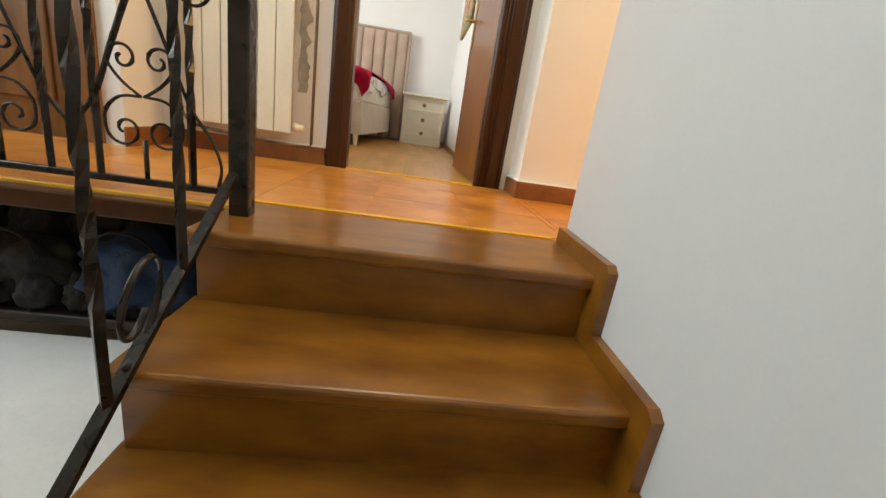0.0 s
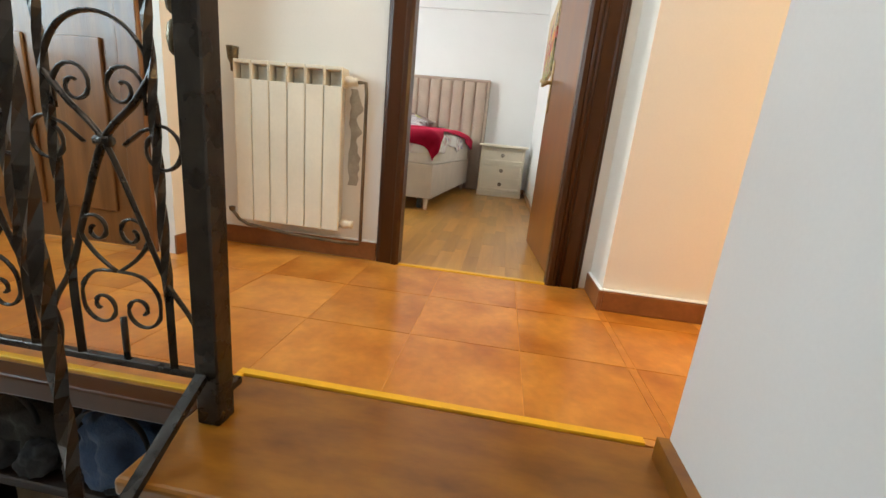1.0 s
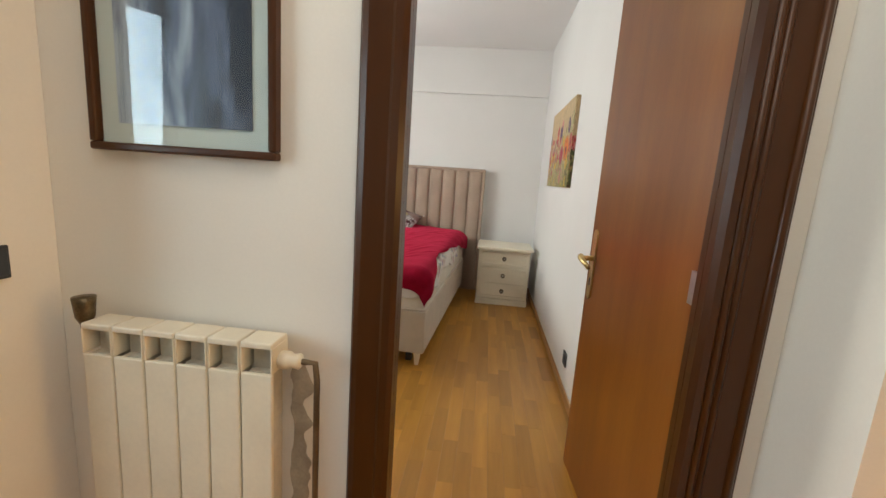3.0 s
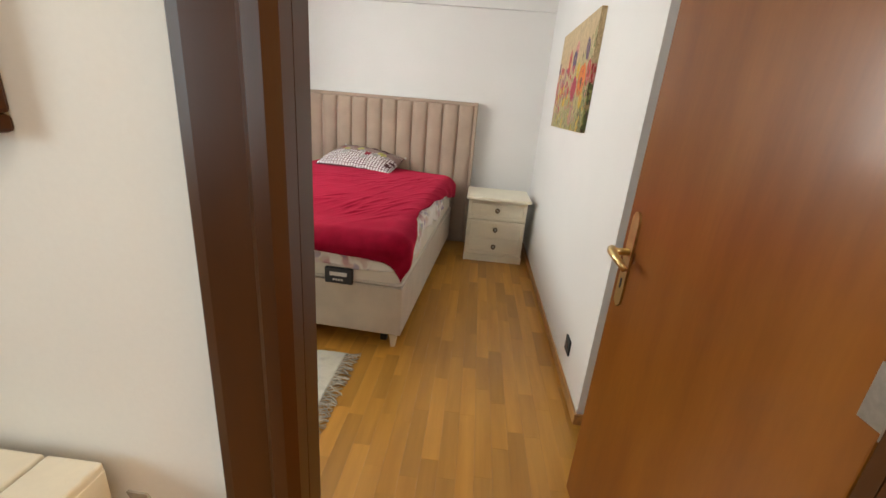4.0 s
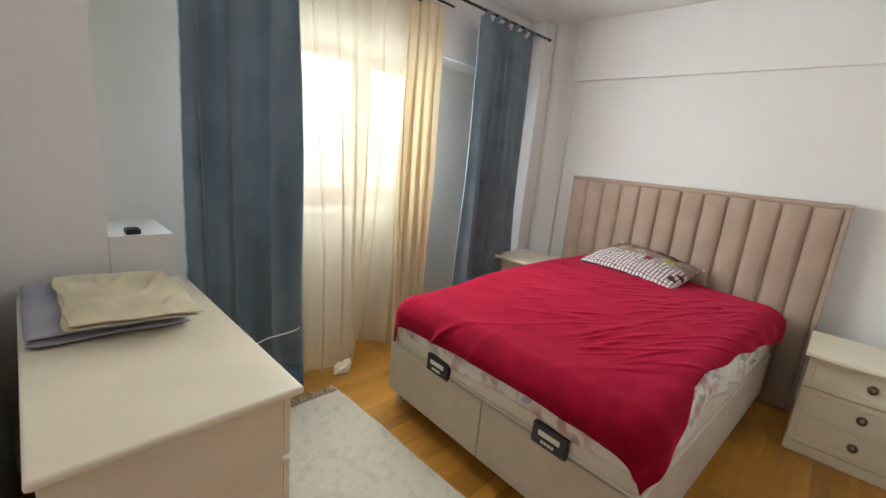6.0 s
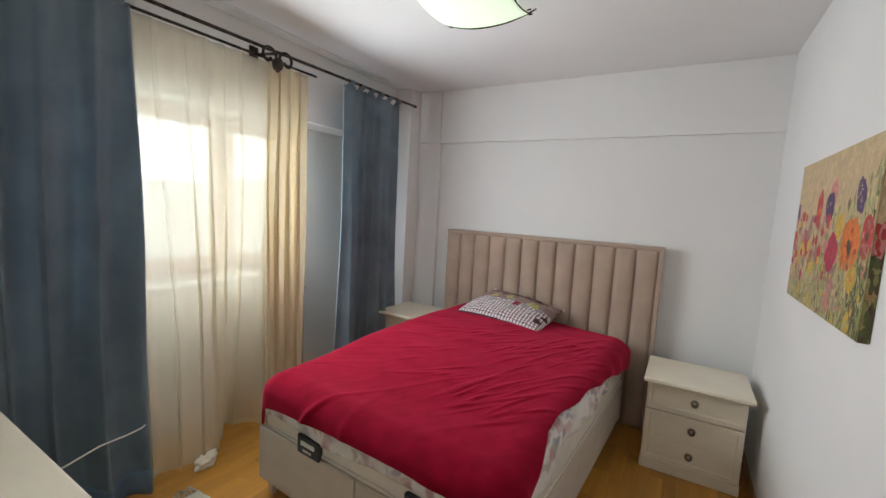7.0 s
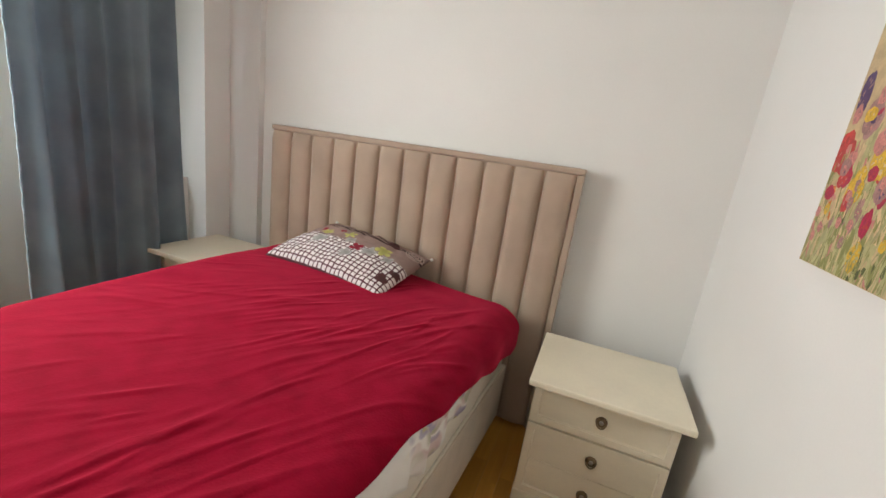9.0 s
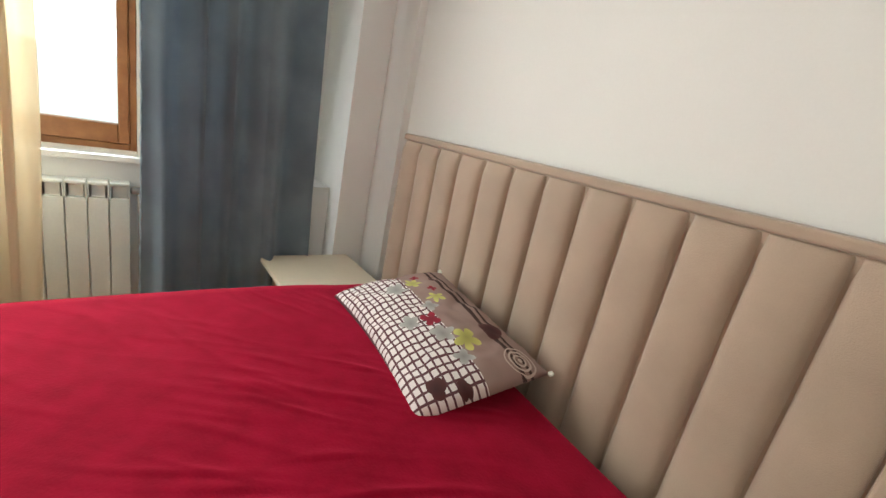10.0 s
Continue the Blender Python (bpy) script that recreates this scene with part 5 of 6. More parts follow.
def curtain(name, label, x, ya, yb, ya2, yb2, ztop, zbot, folds, amp, material, seed, tabs=0, hem=0.0, sag=None, lap=0.35):
    e = thing(name, label, "curtain", (x, (ya + yb) / 2, zbot))
    bm = bmesh.new()

    def f(u, v):
        z = ztop + (zbot - ztop) * v
        y = (ya + (yb - ya) * u) * (1 - v) + (ya2 + (yb2 - ya2) * u) * v
        ph = 2 * math.pi * folds * (u + 0.13 * noise.noise(Vector((2.4 * u, 0.8 * v, seed))))
        grow = 0.45 + 0.55 * min(1, v * 2.2)
        w = amp * grow * (math.sin(ph) * (0.8 + 0.8 * noise.noise(Vector((4 * u, 0.7 * v, seed + 8)))) + 0.25 * math.sin(2.3 * ph + seed) + 0.6 * noise.noise(Vector((6 * u, 1.6 * v, seed + 3))))
        push = sag(u) * max(0.0, (v - 0.25) / 0.75) ** 1.5 if sag else 0.0
        return Vector((x + w + push, y + lap * amp * math.cos(ph) * grow, z))
    sheet(bm, int(folds * 22), 60, f, None, 0.0025)
    part("cloth", bm, material, e, smooth=True)
    if hem:
        bm = bmesh.new()
        sheet(bm, int(folds * 14), 4, lambda u, v: f(u, 1 - hem + hem * v) + Vector((0.004, 0, 0)), None, 0.004)
        part("hem", bm, HEM, e, "paler stitched hem", smooth=True)
    if hem:
        part("lit_edge", tubed([f(0.0, k / 60) + Vector((0.003, 0.0015 * math.sin(2.1 * k), 0)) for k in range(61)], 0.0045, 5, taper=lambda s: 0.8 + 0.35 * math.sin(190 * s)), EDGE_LIT, e, "fringed edge, window light put into its pale colour", smooth=True)
    for k in range(tabs):
        u = (k + 0.5) / tabs
        y = ya + (yb - ya) * u
        bm = bmesh.new()
        loop = [(x, ztop - 0.02)] + [(-1.98 + 0.015 * math.cos(a), 2.44 + 0.017 * math.sin(a)) for a in [math.pi * (1.05 - 1.1 * q / 8) for q in range(9)]] + [(x + 0.006, ztop - 0.02)]
        sheet(bm, len(loop) - 1, 1, lambda a, b: Vector((loop[round(a * (len(loop) - 1))][0], y - 0.024 + 0.048 * b, loop[round(a * (len(loop) - 1))][1] + 0.007 * (y - 2.0))), None, 0.002)
        part("tab", bm, material, e)
    return e


curtain("curtain", "heavy blue-grey tab-top curtain drawn aside by the chest", -1.99, 0.78, 1.305, 0.78, 1.33, 2.40, 0.02, 3.0, 0.060, CURTAIN, 2, 5, 0.055)
curtain("curtain", "heavy blue-grey tab-top curtain hanging beside the corner pillar", -2.02, 2.665, 3.36, 2.645, 3.40, 2.425, 0.02, 4.2, 0.062, CURTAIN, 9, 6, 0.05)
curtain("sheer_curtain", "thin cream voile curtain across the window", -2.09, 1.20, 2.12, 1.26, 2.16, 2.40, 0.01, 8, 0.026, SHEER, 5, lap=1.0, sag=lambda u: -0.22 * math.exp(-((u - 0.74) / 0.13) ** 2) + 0.06 * math.exp(-((u - 0.45) / 0.16) ** 2))
curtain("sheer_curtain", "bunched end of the cream voile curtain", -2.07, 2.05, 2.37, 2.03, 2.33, 2.40, 0.008, 4, 0.034, SHEER_BUNCH, 14, lap=0.9, sag=lambda u: 0.09)
# trailing ends of the voile on the floor
for y, s, turn in ((1.645, 3, 25),):
    bm = bmesh.new()
    bmesh.ops.create_icosphere(bm, subdivisions=4, radius=1.0)
    for v in bm.verts:
        k = 1 + 0.45 * noise.noise(v.co * 1.7 + Vector((s, 0, 0))) + 0.12 * noise.noise(v.co * 5 + Vector((0, s, 0)))
        q = pose(0, 0, 0, 0, 0, turn) @ Vector((v.co.x * 0.05 * k, v.co.y * 0.075 * k, 0))
        v.co = Vector((-2.0 + q.x, y + q.y, max(0.002, 0.022 + 0.034 * v.co.z * k)))
    part("voile_end", bm, VOILECLOTH, None, "cream voile end lying gathered on the floor", "curtain end", smooth=True)
bm = bmesh.new()
tube(bm, [(-1.90, 0.80, 0.30), (-1.91, 0.90, 0.345), (-1.90, 1.0, 0.375), (-1.91, 1.12, 0.40), (-1.905, 1.22, 0.405), (-1.925, 1.29, 0.402), (-1.96, 1.325, 0.395), (-2.03, 1.335, 0.38)], 0.004, 6)
part("cable", bm, CORD, None, "thin white cable hanging across the curtain", "cable", smooth=True)

# ---------------------------------------------------------------- ceiling lamp
lamp = thing("ceiling_lamp", "lit square frosted glass ceiling lamp with thin iron rims", "ceiling lamp", (-0.71, 2.16, 2.5))
LC = Vector((-0.71, 2.16, 0))
part("mount", lathed([(0.06, 2.55), (0.06, 2.632), (0.0, 2.632)], Matrix.Translation((LC.x, LC.y, 0)), n=20), STEEL, lamp)
lampturn = pose(0, 0, 0, 0, 0, 3)


def lamp_point(u, v):
    x, y = (u - 0.5) * 0.43, (v - 0.5) * 0.43
    r2 = (abs(2 * u - 1) ** 2.2 + abs(2 * v - 1) ** 2.2) / 2
    return LC + lampturn @ Vector((x, y, 2.475 + 0.065 * r2))


bm = bmesh.new()
sheet(bm, 20, 20, lamp_point, None, 0.006)
part("shade", bm, LAMPGLASS, lamp, "frosted glass dish, lit from within", smooth=True)
for a, b in (((0, 0), (1, 0)), ((1, 0), (1, 1)), ((1, 1), (0, 1))):
    bm = bmesh.new()
    tube(bm, [lamp_point(a[0] + (b[0] - a[0]) * q, a[1] + (b[1] - a[1]) * q) + Vector((0, 0, -0.006 - 0.004 * math.sin(math.pi * q))) for q in [k / 12 for k in range(-1, 14)]], 0.004, 6)
    part("rim", bm, IRON, lamp, "thin iron rim", smooth=True)
for u, v in ((0, 0), (1, 0), (1, 1), (0, 1)):
    p = lamp_point(u, v)
    bm = bmesh.new()
    tube(bm, [p + Vector((0.016 * math.cos(a), 0.016 * math.sin(a), -0.012 + 0.003 * a)) for a in [0.7 * k for k in range(9)]], 0.0035, 5)
    part("corner_curl", bm, IRON, lamp, smooth=True)
bulb = bpy.data.lights.new("lamp_bulb", "POINT")
bulb.energy, bulb.color, bulb.shadow_soft_size = LAMP, (0.92, 1.0, 0.95), 0.05
new("lamp_bulb", bulb).location = (LC.x, LC.y, 2.565)

# ---------------------------------------------------------------- stairs
stairs = thing("stairs", "glossy dark brown wooden stairs rising to the landing", "stairs", (0.35, -1.35, -1.75), kind="structure")
for k in range(10):
    z, nose = -0.175 * k, -1.35 - 0.27 * k
    back = -1.022 if k == 0 else nose + 0.27 + 0.05
    bm = bmesh.new()
    box(bm, -0.135, 0.83, nose, back, z - 0.036, z - (0.0 if k else 0.0), 0.010, 3)
    part("tread", bm, STEP, stairs)
    part("riser", boxed(-0.115, 0.83, nose + 0.022, nose + 0.05, z - 0.175, z - 0.034), STEP, stairs)
bm = bmesh.new()
prism(bm, [(-1.30, -0.215), (-1.30, -0.45), (-3.30, -1.749), (-3.66, -1.749)], "x", -0.11, -0.085)
part("stringer", bm, STEP, stairs)
# stepped skirting along the wall: level over each tread, upright at each riser
for k in range(6):
    z, nose = -0.175 * k, -1.35 - 0.27 * k
    bm = bmesh.new()
    y1 = -1.058 if k == 0 else nose + 0.27 + 0.02
    prism(bm, [(y1, z), (y1, z + 0.05), (nose - 0.035, z + 0.045), (nose - 0.055, z + 0.03), (nose - 0.055, z - 0.125), (nose + 0.022, z - 0.125), (nose + 0.022, z)], "x", 0.806, 0.831)
    part("skirting_piece", bm, STEP, stairs)
part("landing_edge", boxed(-2.3, -0.137, -1.165, -1.116, -0.055, -0.004, 0.006, 2), FRAMEWOOD, stairs, "wooden edge of the landing")
bm = bmesh.new()
box(bm, -0.134, 0.806, -1.021, -1.000, -0.004, 0.0035, 0.001, 1)
box(bm, -0.134, -0.116, -1.115, -1.0212, -0.004, 0.0035, 0.001, 1)
box(bm, -2.3, -0.1342, -1.115, -1.097, -0.004, 0.0035, 0.001, 1)
part("edging_strip", bm, YELLOW, stairs, "bright yellow edging strip")

# ---------------------------------------------------------------- wrought-iron railing
rail = thing("railing", "black wrought-iron railing with twisted bars and scrolls", "railing", (-0.075, -1.175, 0))


def twisted(bm, p, q, r=0.0066):
    """A square bar with a twist between p and q."""
    p, q = Vector(p), Vector(q)
    n = 26
    rings = []
    d = (q - p).normalized()
    u = d.cross(Vector((0, 1, 0.2))).normalized()
    w = d.cross(u)
    for i in range(n + 1):
        s = i / n
        tw = 9.0 * min(max((s - 0.18) / 0.64, 0), 1)
        rings.append([bm.verts.new(p + (q - p) * s + r * 1.35 * (math.cos(tw + math.pi / 2 * k) * u + math.sin(tw + math.pi / 2 * k) * w)) for k in range(4)])
    for a, b in zip(rings, rings[1:]):
        for k in range(4):
            bm.faces.new((a[k], a[(k + 1) % 4], b[(k + 1) % 4], b[k]))
    bm.faces.new(rings[0][::-1])
    bm.faces.new(rings[-1])


part("newel_post", boxed(-0.099, -0.051, -1.199, -1.151, 0.0, 1.08, 0.003, 1), IRON, rail, "square black newel post")
knuckles = bmesh.new()
for z in (0.70, 0.76, 0.82):
    lathe(knuckles, [(0.006, -0.026), (0.011, -0.020), (0.014, 0.0), (0.011, 0.020), (0.006, 0.026)], Matrix.Translation((-0.103, -1.185, z)), 12)
part("hinge", knuckles, BRONZE, rail, "worn bronze hinge knuckles", smooth=True)
part("latch", boxed(-0.051, -0.022, -1.186, -1.170, 0.842, 0.872, 0.003, 1), IRON, rail, "small black latch plate")
# along the landing edge
LY = -1.10
part("bottom_rail", boxed(-2.28, -0.09, LY - 0.009, LY + 0.009, 0.028, 0.046, 0.002, 1), IRON, rail)
part("bottom_rail", boxed(-0.09, -0.073, -1.151, LY + 0.009, 0.028, 0.046, 0.002, 1), IRON, rail)
part("handrail", boxed(-2.28, -0.145, LY - 0.023, LY + 0.023, 0.96, 0.985, 0.006, 2), IRON, rail)
part("handrail", tubed([(-0.15, LY, 0.972), (-0.115, LY - 0.02, 0.972), (-0.09, -1.15, 0.972)], 0.014, 8), IRON, rail, smooth=True)
BAYS = [-0.345 - 0.35 * k for k in range(6)]
for xc in BAYS:
    for x in (xc - 0.115, xc + 0.115):
        bm = bmesh.new()
        twisted(bm, (x, LY, 0.046), (x, LY, 0.96), 0.0078)
        part("baluster", bm, IRON, rail)


def volute(c, a0, turns, r0, r1, n=20):
    """Points of a spiral about c in the panel's plane, from radius r0 to r1, starting at the angle a0."""
    return [(c[0] + (r0 + (r1 - r0) * k / n) * math.cos(a0 + 2 * math.pi * turns * k / n), c[1] + (r0 + (r1 - r0) * k / n) * math.sin(a0 + 2 * math.pi * turns * k / n)) for k in range(n + 1)]


def smooth_line(pts, n=7):
    """A curve through all the given points."""
    ext = [pts[0]] + list(pts) + [pts[-1]]
    out = []
    for p0, p1, p2, p3 in zip(ext, ext[1:], ext[2:], ext[3:]):
        for k in range(n):
            t = k / n
            out.append(tuple(0.5 * (2 * b + (c - a) * t + (2 * a - 5 * b + 4 * c - d) * t * t + (3 * b - a - 3 * c + d) * t ** 3) for a, b, c, d in zip(p0, p1, p2, p3)))
    return out + [tuple(pts[-1])]


def lyre(at):
    """The wrought motif of one bay: at(q, h) gives the place at q across and h over the bottom rail. A list of named meshes."""
    out = []

    def bar(pts, r, label, flat=0.6, taper=None):
        bm = bmesh.new()
        tube(bm, [at(*p) for p in pts], r, 8, flat=flat, taper=taper)
        out.append(("scroll", bm, label))
    # the arch between the bars of the bay
    bar([(0.116 * math.cos(a), 0.590 + 0.116 * math.sin(a)) for a in [math.pi * (1.15 - 1.30 * k / 26) for k in range(27)]], 0.0062, "broad wrought arch")
    for s in (1, -1):
        turned = 0.0 if s > 0 else math.pi
        # curl inside the arch
        bar([(s * 0.098, 0.53)] + volute((s * 0.052, 0.575), turned, 1.3 * s, 0.046, 0.010), 0.0050, "wrought scroll", 0.7)
        # broad bars that cross under the arch and swell out to the foot on the far side
        bar(smooth_line([(-s * 0.116, 0.60), (-s * 0.075, 0.55), (0.0, 0.475), (s * 0.062, 0.33), (s * 0.112, 0.20), (s * 0.165, 0.12), (s * 0.188, 0.055), (s * 0.180, 0.0)]),
            0.0074, "broad wrought scroll", 0.6, lambda q: 1.2 - 0.4 * q)
        # open ring on the outer side of the bar
        bar([(s * 0.045, 0.47), (s * 0.085, 0.50)] + volute((s * 0.125, 0.468), math.pi / 2, -0.95 * s, 0.046, 0.030), 0.0054, "wrought ring", 0.65)
        # two curls low in the bay, one turning up and one turning down
        bar(smooth_line([(s * 0.004, 0.205), (s * 0.045, 0.235), (s * 0.074, 0.270)] + volute((s * 0.042, 0.292), turned, 1.15 * s, 0.036, 0.009, 14), 3), 0.0054, "wrought scroll", 0.7)
        bar(smooth_line([(s * 0.004, 0.205), (s * 0.055, 0.200), (s * 0.090, 0.165)] + volute((s * 0.047, 0.122), turned, -1.15 * s, 0.046, 0.010, 14), 3), 0.0054, "wrought scroll", 0.7)
    bm = bmesh.new()
    tube(bm, [at(0.0, 0.0), at(0.0, 0.10)], 0.0068, 6)
    out.append(("short_bar", bm, ""))
    bm = bmesh.new()
    tube(bm, [at(-0.016, 0.475), at(0.016, 0.475)], 0.011, 8)
    out.append(("collar", bm, "wrought collar"))
    return out


for xc in BAYS[:4]:
    for name, bm, label in lyre(lambda q, h: Vector((xc + q, LY, 0.046 + h))):
        part(name, bm, IRON, rail, label, smooth=True)
# down the stairs
SL = 0.175 / 0.27


def slope(y, h):
    return Vector((-0.085, y, 0.03 + (y + 1.30) * SL + h))


for a, b, w in ((0.0, 0.016, 0.011), (0.93, 0.955, 0.022)):
    bm = bmesh.new()
    prism(bm, [(-1.172, slope(-1.172, a).z), (-1.172, slope(-1.172, b).z), (-3.5, slope(-3.5, b).z), (-3.5, slope(-3.5, a).z)], "x", -0.085 - w, -0.085 + w)
    part("sloping_rail", bm, IRON, rail)
for k in range(9):
    y = -1.44 - 0.23 * k
    bm = bmesh.new()
    twisted(bm, slope(y, 0.0), slope(y, 0.935), 0.0078)
    part("baluster", bm, IRON, rail)
    if k % 2 == 0 and 0 < k < 7:
        for name, bm, label in lyre(lambda q, h: slope(y - 0.115 + q, 0.014 + h)):
            part(name, bm, IRON, rail, label, smooth=True)
# one large open curl low in the first bay of the slope
part("scroll", tubed([slope(-1.60 + q, h) for q, h in volute((0.02, 0.085), -2.2, 1.2, 0.080, 0.034, 30)], 0.0064, 8, flat=0.6), IRON, rail, "large open wrought curl", smooth=True)

# ---------------------------------------------------------------- things under the landing
shelf = thing("shoe_shelf", "dark wooden shelf crowded with shoes under the landing edge", "shelf", (-0.9, -1.0, -0.62))
part("board", boxed(-1.7, -0.16, -1.08, -0.5, -0.43, -0.40, 0.003, 1), SHELFWOOD, shelf)
part("back", boxed(-1.7, -0.16, -0.56, -0.51, -0.40, -0.07), SHELFWOOD, shelf)
for x in (-1.7, -0.18):
    part("side", boxed(x, x + 0.02, -1.08, -0.5, -1.75, -0.07), SHELFWOOD, shelf)


def lump(name, label, cat, c, size, material, seed, strap=False):
    bm = bmesh.new()
    bmesh.ops.create_icosphere(bm, subdivisions=4, radius=1.0)
    for v in bm.verts:
        k = 1 + 0.35 * noise.noise(v.co * 1.6 + Vector((seed, 0, 0))) + 0.22 * noise.noise(v.co * 4.5 + Vector((0, seed, 0)))
        v.co = Vector((v.co.x * size[0] * k, v.co.y * size[1] * k, max(v.co.z * k, -0.75) * size[2])) + Vector(c)
    if not strap:
        part(name, bm, material, None, label, cat, smooth=True)
        return
    e = thing(name, label, cat, (c[0], c[1], c[2] - 0.75 * size[2]))
    part("body", bm, material, e, smooth=True)
    part("strap", tubed([(c[0] + 0.6 * size[0] * math.cos(a), c[1] - 0.8 * size[1], c[2] + size[2] * (0.55 + 0.75 * math.sin(a))) for a in [math.pi * k / 12 for k in range(13)]], 0.009, 6, flat=0.4), DARKCLOTH, e, "dark carrying strap", smooth=True)


lump("cloth_bag", "crumpled blue cloth bag on the shelf", "bag", (-0.44, -1.0, -0.285), (0.17, 0.10, 0.125), BLUECLOTH, 1, True)
lump("cloth_bag", "olive cloth bag on the shelf", "bag", (-0.78, -0.97, -0.305), (0.13, 0.09, 0.11), OLIVE, 2, True)
random.seed(8)
for k in range(12):
    x = -0.25 - 0.115 * k
    lump("shoe", "dark shoe on the crowded shelf", "shoe", (x, -1.03 + 0.03 * random.random(), -0.352), (0.052, 0.06, 0.062), DARKCLOTH if k % 3 else OLIVE, 5 + k)
# made-up dark lumps, added so the space under the landing reads black
for k in range(7):
    x = -0.30 - 0.19 * k
    lump("dark_filler", "dark lump added to blacken the back of the shelf", "coat", (x, -0.76, -0.27 + 0.02 * random.random()), (0.10, 0.10, 0.165), DARKCLOTH if k % 2 else OLIVE, 30 + k)
cab = thing("white_cabinet", "white cabinet standing below the landing beside the stairs", "cabinet", (-0.75, -1.55, -1.75))
part("top", boxed(-1.5, -0.16, -1.98, -1.10, -0.48, -0.45, 0.004, 1), WHITEBOARD, cab)
part("body", boxed(-1.48, -0.18, -1.96, -1.11, -1.75, -0.48), WHITEBOARD, cab)

# ---------------------------------------------------------------- picture on the landing
pf = thing("framed_print", "framed blue-grey print with a pale mount behind glass", "picture", (-0.535, 0.0, 1.26))
FX0, FX1, FZ0, FZ1 = -0.772, -0.300, 1.258, 1.93
bm = bmesh.new()
for b in ((FX0, FX1, FZ0, FZ0 + 0.019), (FX0, FX1, FZ1 - 0.019, FZ1), (FX0, FX0 + 0.019, FZ0 + 0.019, FZ1 - 0.019), (FX1 - 0.019, FX1, FZ0 + 0.019, FZ1 - 0.019)):
    box(bm, b[0], b[1], -0.014, 0.017, b[2], b[3], 0.005, 2)
part("frame", bm, FRAMEWOOD, pf, "dark brown moulded frame")
part("backing", boxed(FX0 + 0.015, FX1 - 0.015, 0.008, 0.0165, FZ0 + 0.015, FZ1 - 0.015), PAPER, pf)
part("print", boxed(FX0 + 0.066, FX1 - 0.066, 0.004, 0.0079, FZ0 + 0.066, FZ1 - 0.066), PRINT, pf, "blue-grey print of tall upright forms")
gp = part("glass", boxed(FX0 + 0.017, FX1 - 0.017, -0.003, 0.000, FZ0 + 0.017, FZ1 - 0.017), GLASS, pf)
gp.visible_shadow = False


# ---------------------------------------------------------------- the other doors of the landing
def panel_door(name, label, m, width, height):
    """A panelled door with its casing: x across, front towards -y, foot at the origin."""
    e = thing(name, label, "door", kind="structure")
    ROOT[e.name] = Matrix()
    for x0, x1 in ((-0.10, 0.0), (width, width + 0.10)):
        part("casing", boxed(x0, x1, -0.022, 0.0, 0, height + 0.1, 0.006, 2), BROWNDOOR, e)
    part("casing", boxed(0.0, width, -0.022, 0.0, height, height + 0.1, 0.006, 2), BROWNDOOR, e)
    part("leaf", boxed(0.0, width, 0.02, 0.06, 0.0, height), BROWNDOOR, e)
    for z0, z1 in ((0.15, 0.85), (1.0, height - 0.15)):
        for x0, x1 in ((0.10, width / 2 - 0.05), (width / 2 + 0.05, width - 0.10)):
            part("panel", boxed(x0, x1, 0.008, 0.02, z0, z1, 0.007, 2), BROWNDOOR, e)
    e.matrix_basis = m
    return e


panel_door("door_2", "brown panelled wooden door with casing on the landing", pose(-1.92, -0.281, 0.0), 0.82, 2.05)
panel_door("door_3", "dark brown panelled door at the end of the side passage", pose(2.28, 1.499, 0.0), 0.62, 2.02)

# ---------------------------------------------------------------- outside the window
# this sheet glows by itself in place of the bright sky
bm = bmesh.new()
sheet(bm, 2, 2, lambda u, v: Vector((-30, -30 + 64 * u, -16 + 44 * v)))
part("backdrop", bm, BACKDROP_GLOW, None, "glowing pale sheet in place of the bright sky outside", "backdrop", "structure")
# the slope glows too: haze and daylight are put into its emission
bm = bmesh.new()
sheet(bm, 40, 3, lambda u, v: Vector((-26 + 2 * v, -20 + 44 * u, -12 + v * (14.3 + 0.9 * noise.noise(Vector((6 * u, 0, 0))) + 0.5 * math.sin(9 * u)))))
part("backdrop_hill", bm, emitter("glowing_hill", (0.84, 0.93, 1.0), 0.50 * BACKDROP), None, "glowing pale slope outside the window", "backdrop", "structure")

# ---------------------------------------------------------------- floor pieces
unit = {}


def piece_mesh(name, w, d, h, material):
    key = (name, round(w, 3), round(d, 3))
    if key not in unit:
        me = bpy.data.meshes.new(name)
        v = [(0, 0, 0), (w, 0, 0), (w, d, 0), (0, d, 0), (0, 0, h), (w, 0, h), (w, d, h), (0, d, h)]
        f = [(0, 1, 5, 4), (1, 2, 6, 5), (2, 3, 7, 6), (3, 0, 4, 7), (4, 5, 6, 7)]
        me.from_pydata(v, [], f)
        me.materials.append(material)
        unit[key] = me
    return unit[key]


def lay_piece(name, parent, w, d, h, material, at):
    ob = new(name, piece_mesh(name, w, d, h, material))
    ob.parent = parent
    ob.location = at
    return ob


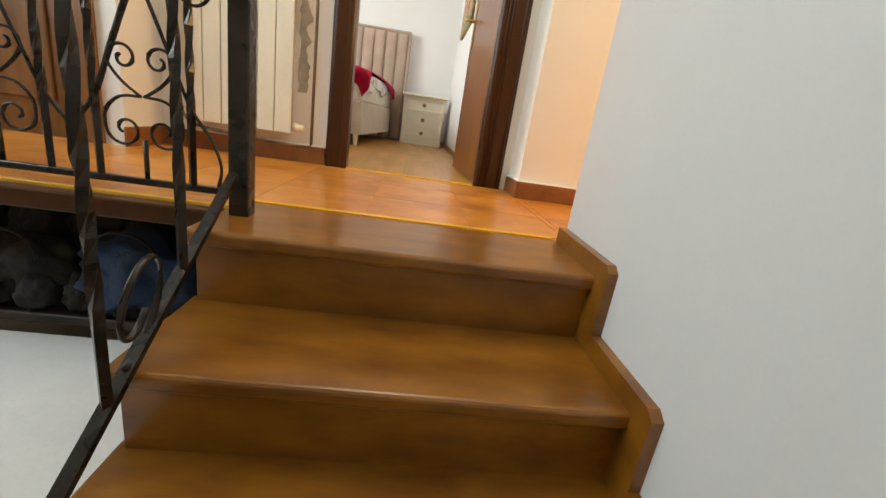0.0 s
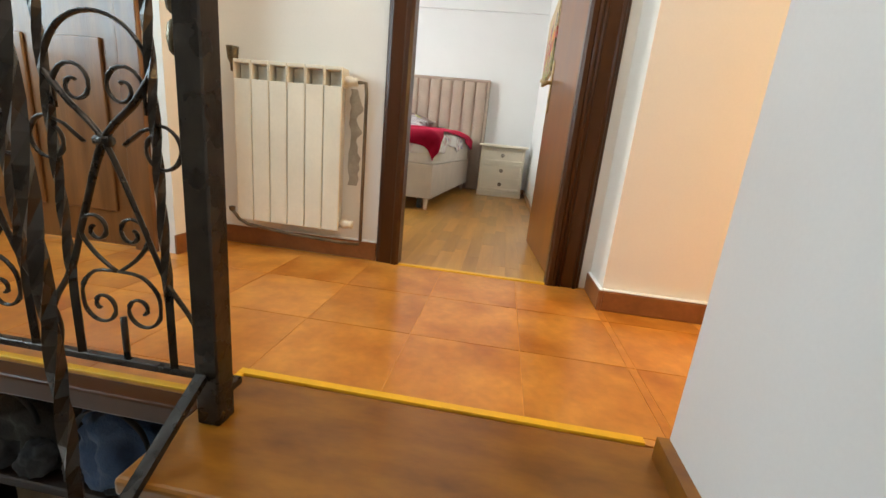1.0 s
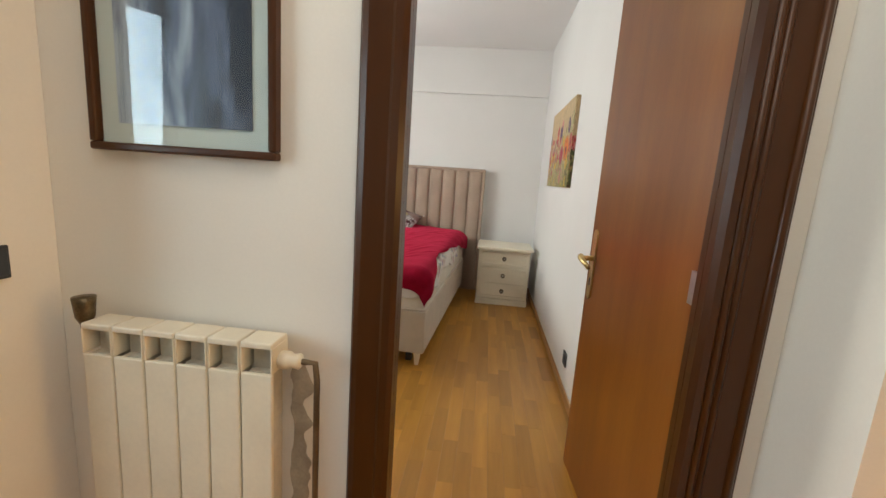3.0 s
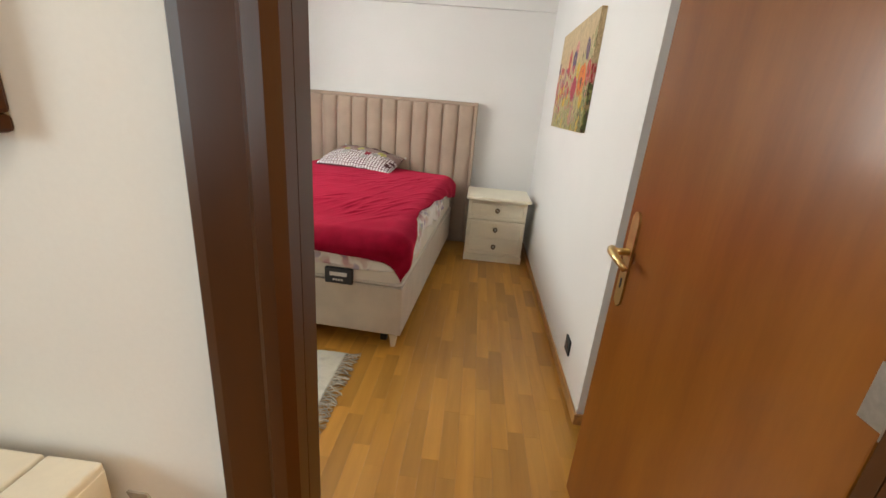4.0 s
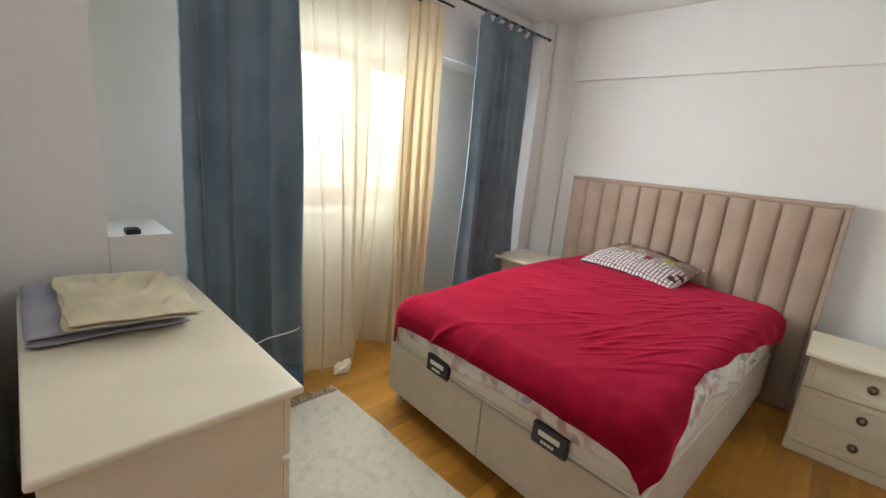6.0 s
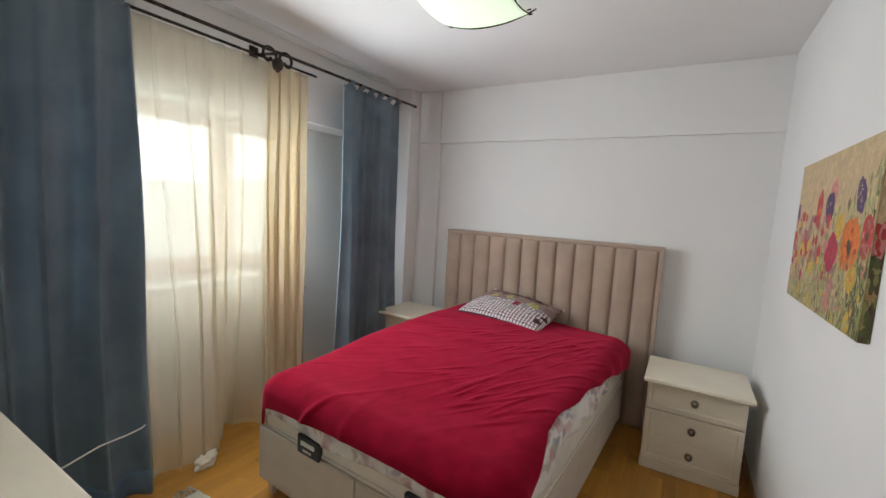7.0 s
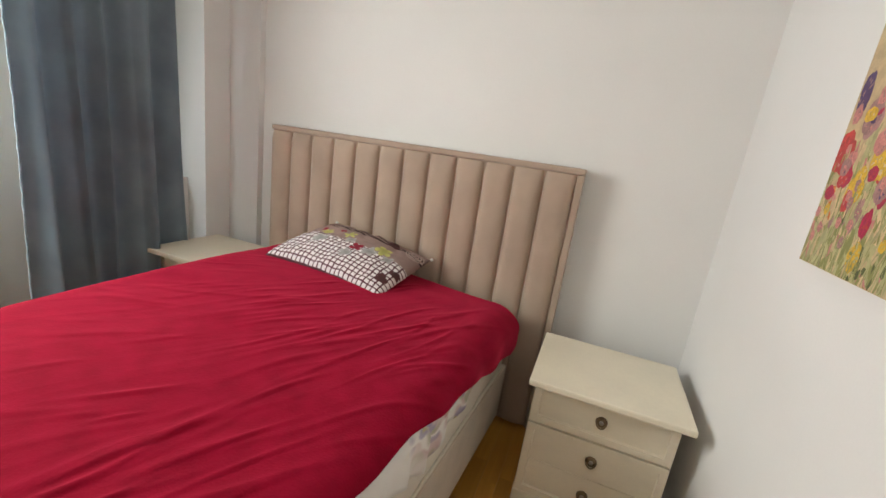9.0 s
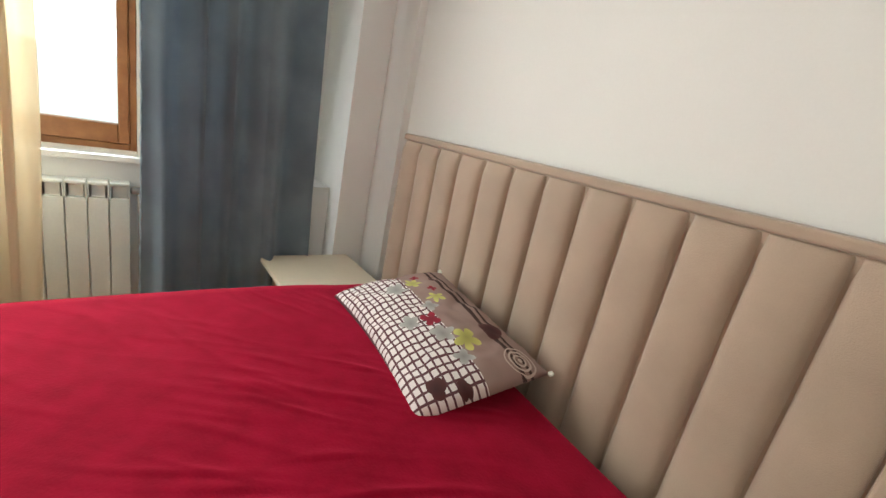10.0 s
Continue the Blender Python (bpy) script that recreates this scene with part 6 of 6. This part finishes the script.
# terracotta tiles
T = 0.335
for i in range(-9, 8):
    for j in range(-1, 8):
        x, y = 0.55 + T * i, -1.02 + T * j
        x1, y1 = x + T, y + T
        if x < 0.86 and x1 > -2.3:
            lo, hi, ya, yb = max(x, -2.3), min(x1, 0.86), max(y, -1.0 if x1 > 0.0 else -1.096), min(y1, -0.013)
            if x1 <= -0.92 + 0.01:
                yb = min(y1, -0.28)
            if yb - ya > 0.02 and hi - lo > 0.02:
                lay_piece("tile", landing, hi - lo - 0.003, yb - ya - 0.003, 0.012, TILE, (lo + 0.0015, ya + 0.0015, -0.012))
        if x1 > 0.86 and x < 3.0:
            lo, hi, ya, yb = max(x, 0.86), min(x1, 3.0), max(y, -1.06), min(y1, 1.5)
            if x1 < 1.42:
                yb = min(yb, -0.24)
            if yb - ya > 0.02 and hi - lo > 0.02:
                lay_piece("tile", landing, hi - lo - 0.003, yb - ya - 0.003, 0.012, TILE, (lo + 0.0015, ya + 0.0015, -0.012))

# parquet strips, running towards the headboard
random.seed(21)
rest_v, rest_f = [], []
SW = 0.0705
LENGTHS = (0.28, 0.36, 0.44, 0.52)
for i in range(51):
    x = 0.93 - SW * (i + 1)
    y = 0.002 - random.random() * 0.4
    while y < 3.76:
        d = random.choice(LENGTHS)
        ya, yb = max(y, 0.002), min(y + d, 3.766)
        if yb - ya > 0.004:
            near = x > -0.62 and yb > 0.0 and not (x < -0.20 and ya > 1.75)
            tone = -0.008
            if near:
                whole = abs(yb - ya - d) < 1e-6
                ob = lay_piece("plank", floor, SW - 0.0004, (d if whole else math.floor((yb - ya) * 1000) / 1000) - 0.0004, 0.008, PLANK, (x, ya, tone))
            else:
                k = len(rest_v)
                w, dd, b = SW - 0.0004, yb - ya - 0.0004, 0.0
                rest_v += [(x, ya, -0.008), (x + w, ya, -0.008), (x + w, ya + dd, -0.008), (x, ya + dd, -0.008), (x + b, ya + b, 0), (x + w - b, ya + b, 0), (x + w - b, ya + dd - b, 0), (x + b, ya + dd - b, 0)]
                rest_f += [(k, k + 1, k + 5, k + 4), (k + 1, k + 2, k + 6, k + 5), (k + 2, k + 3, k + 7, k + 6), (k + 3, k, k + 4, k + 7), (k + 4, k + 5, k + 6, k + 7)]
        y += d
me = bpy.data.meshes.new("planks_rest")
me.from_pydata(rest_v, [], rest_f)
me.materials.append(PLANK_REST)
ob = new("planks_rest", me)
ob.parent = floor
tagged(ob, "oak parquet strips further off", kind="stuff")
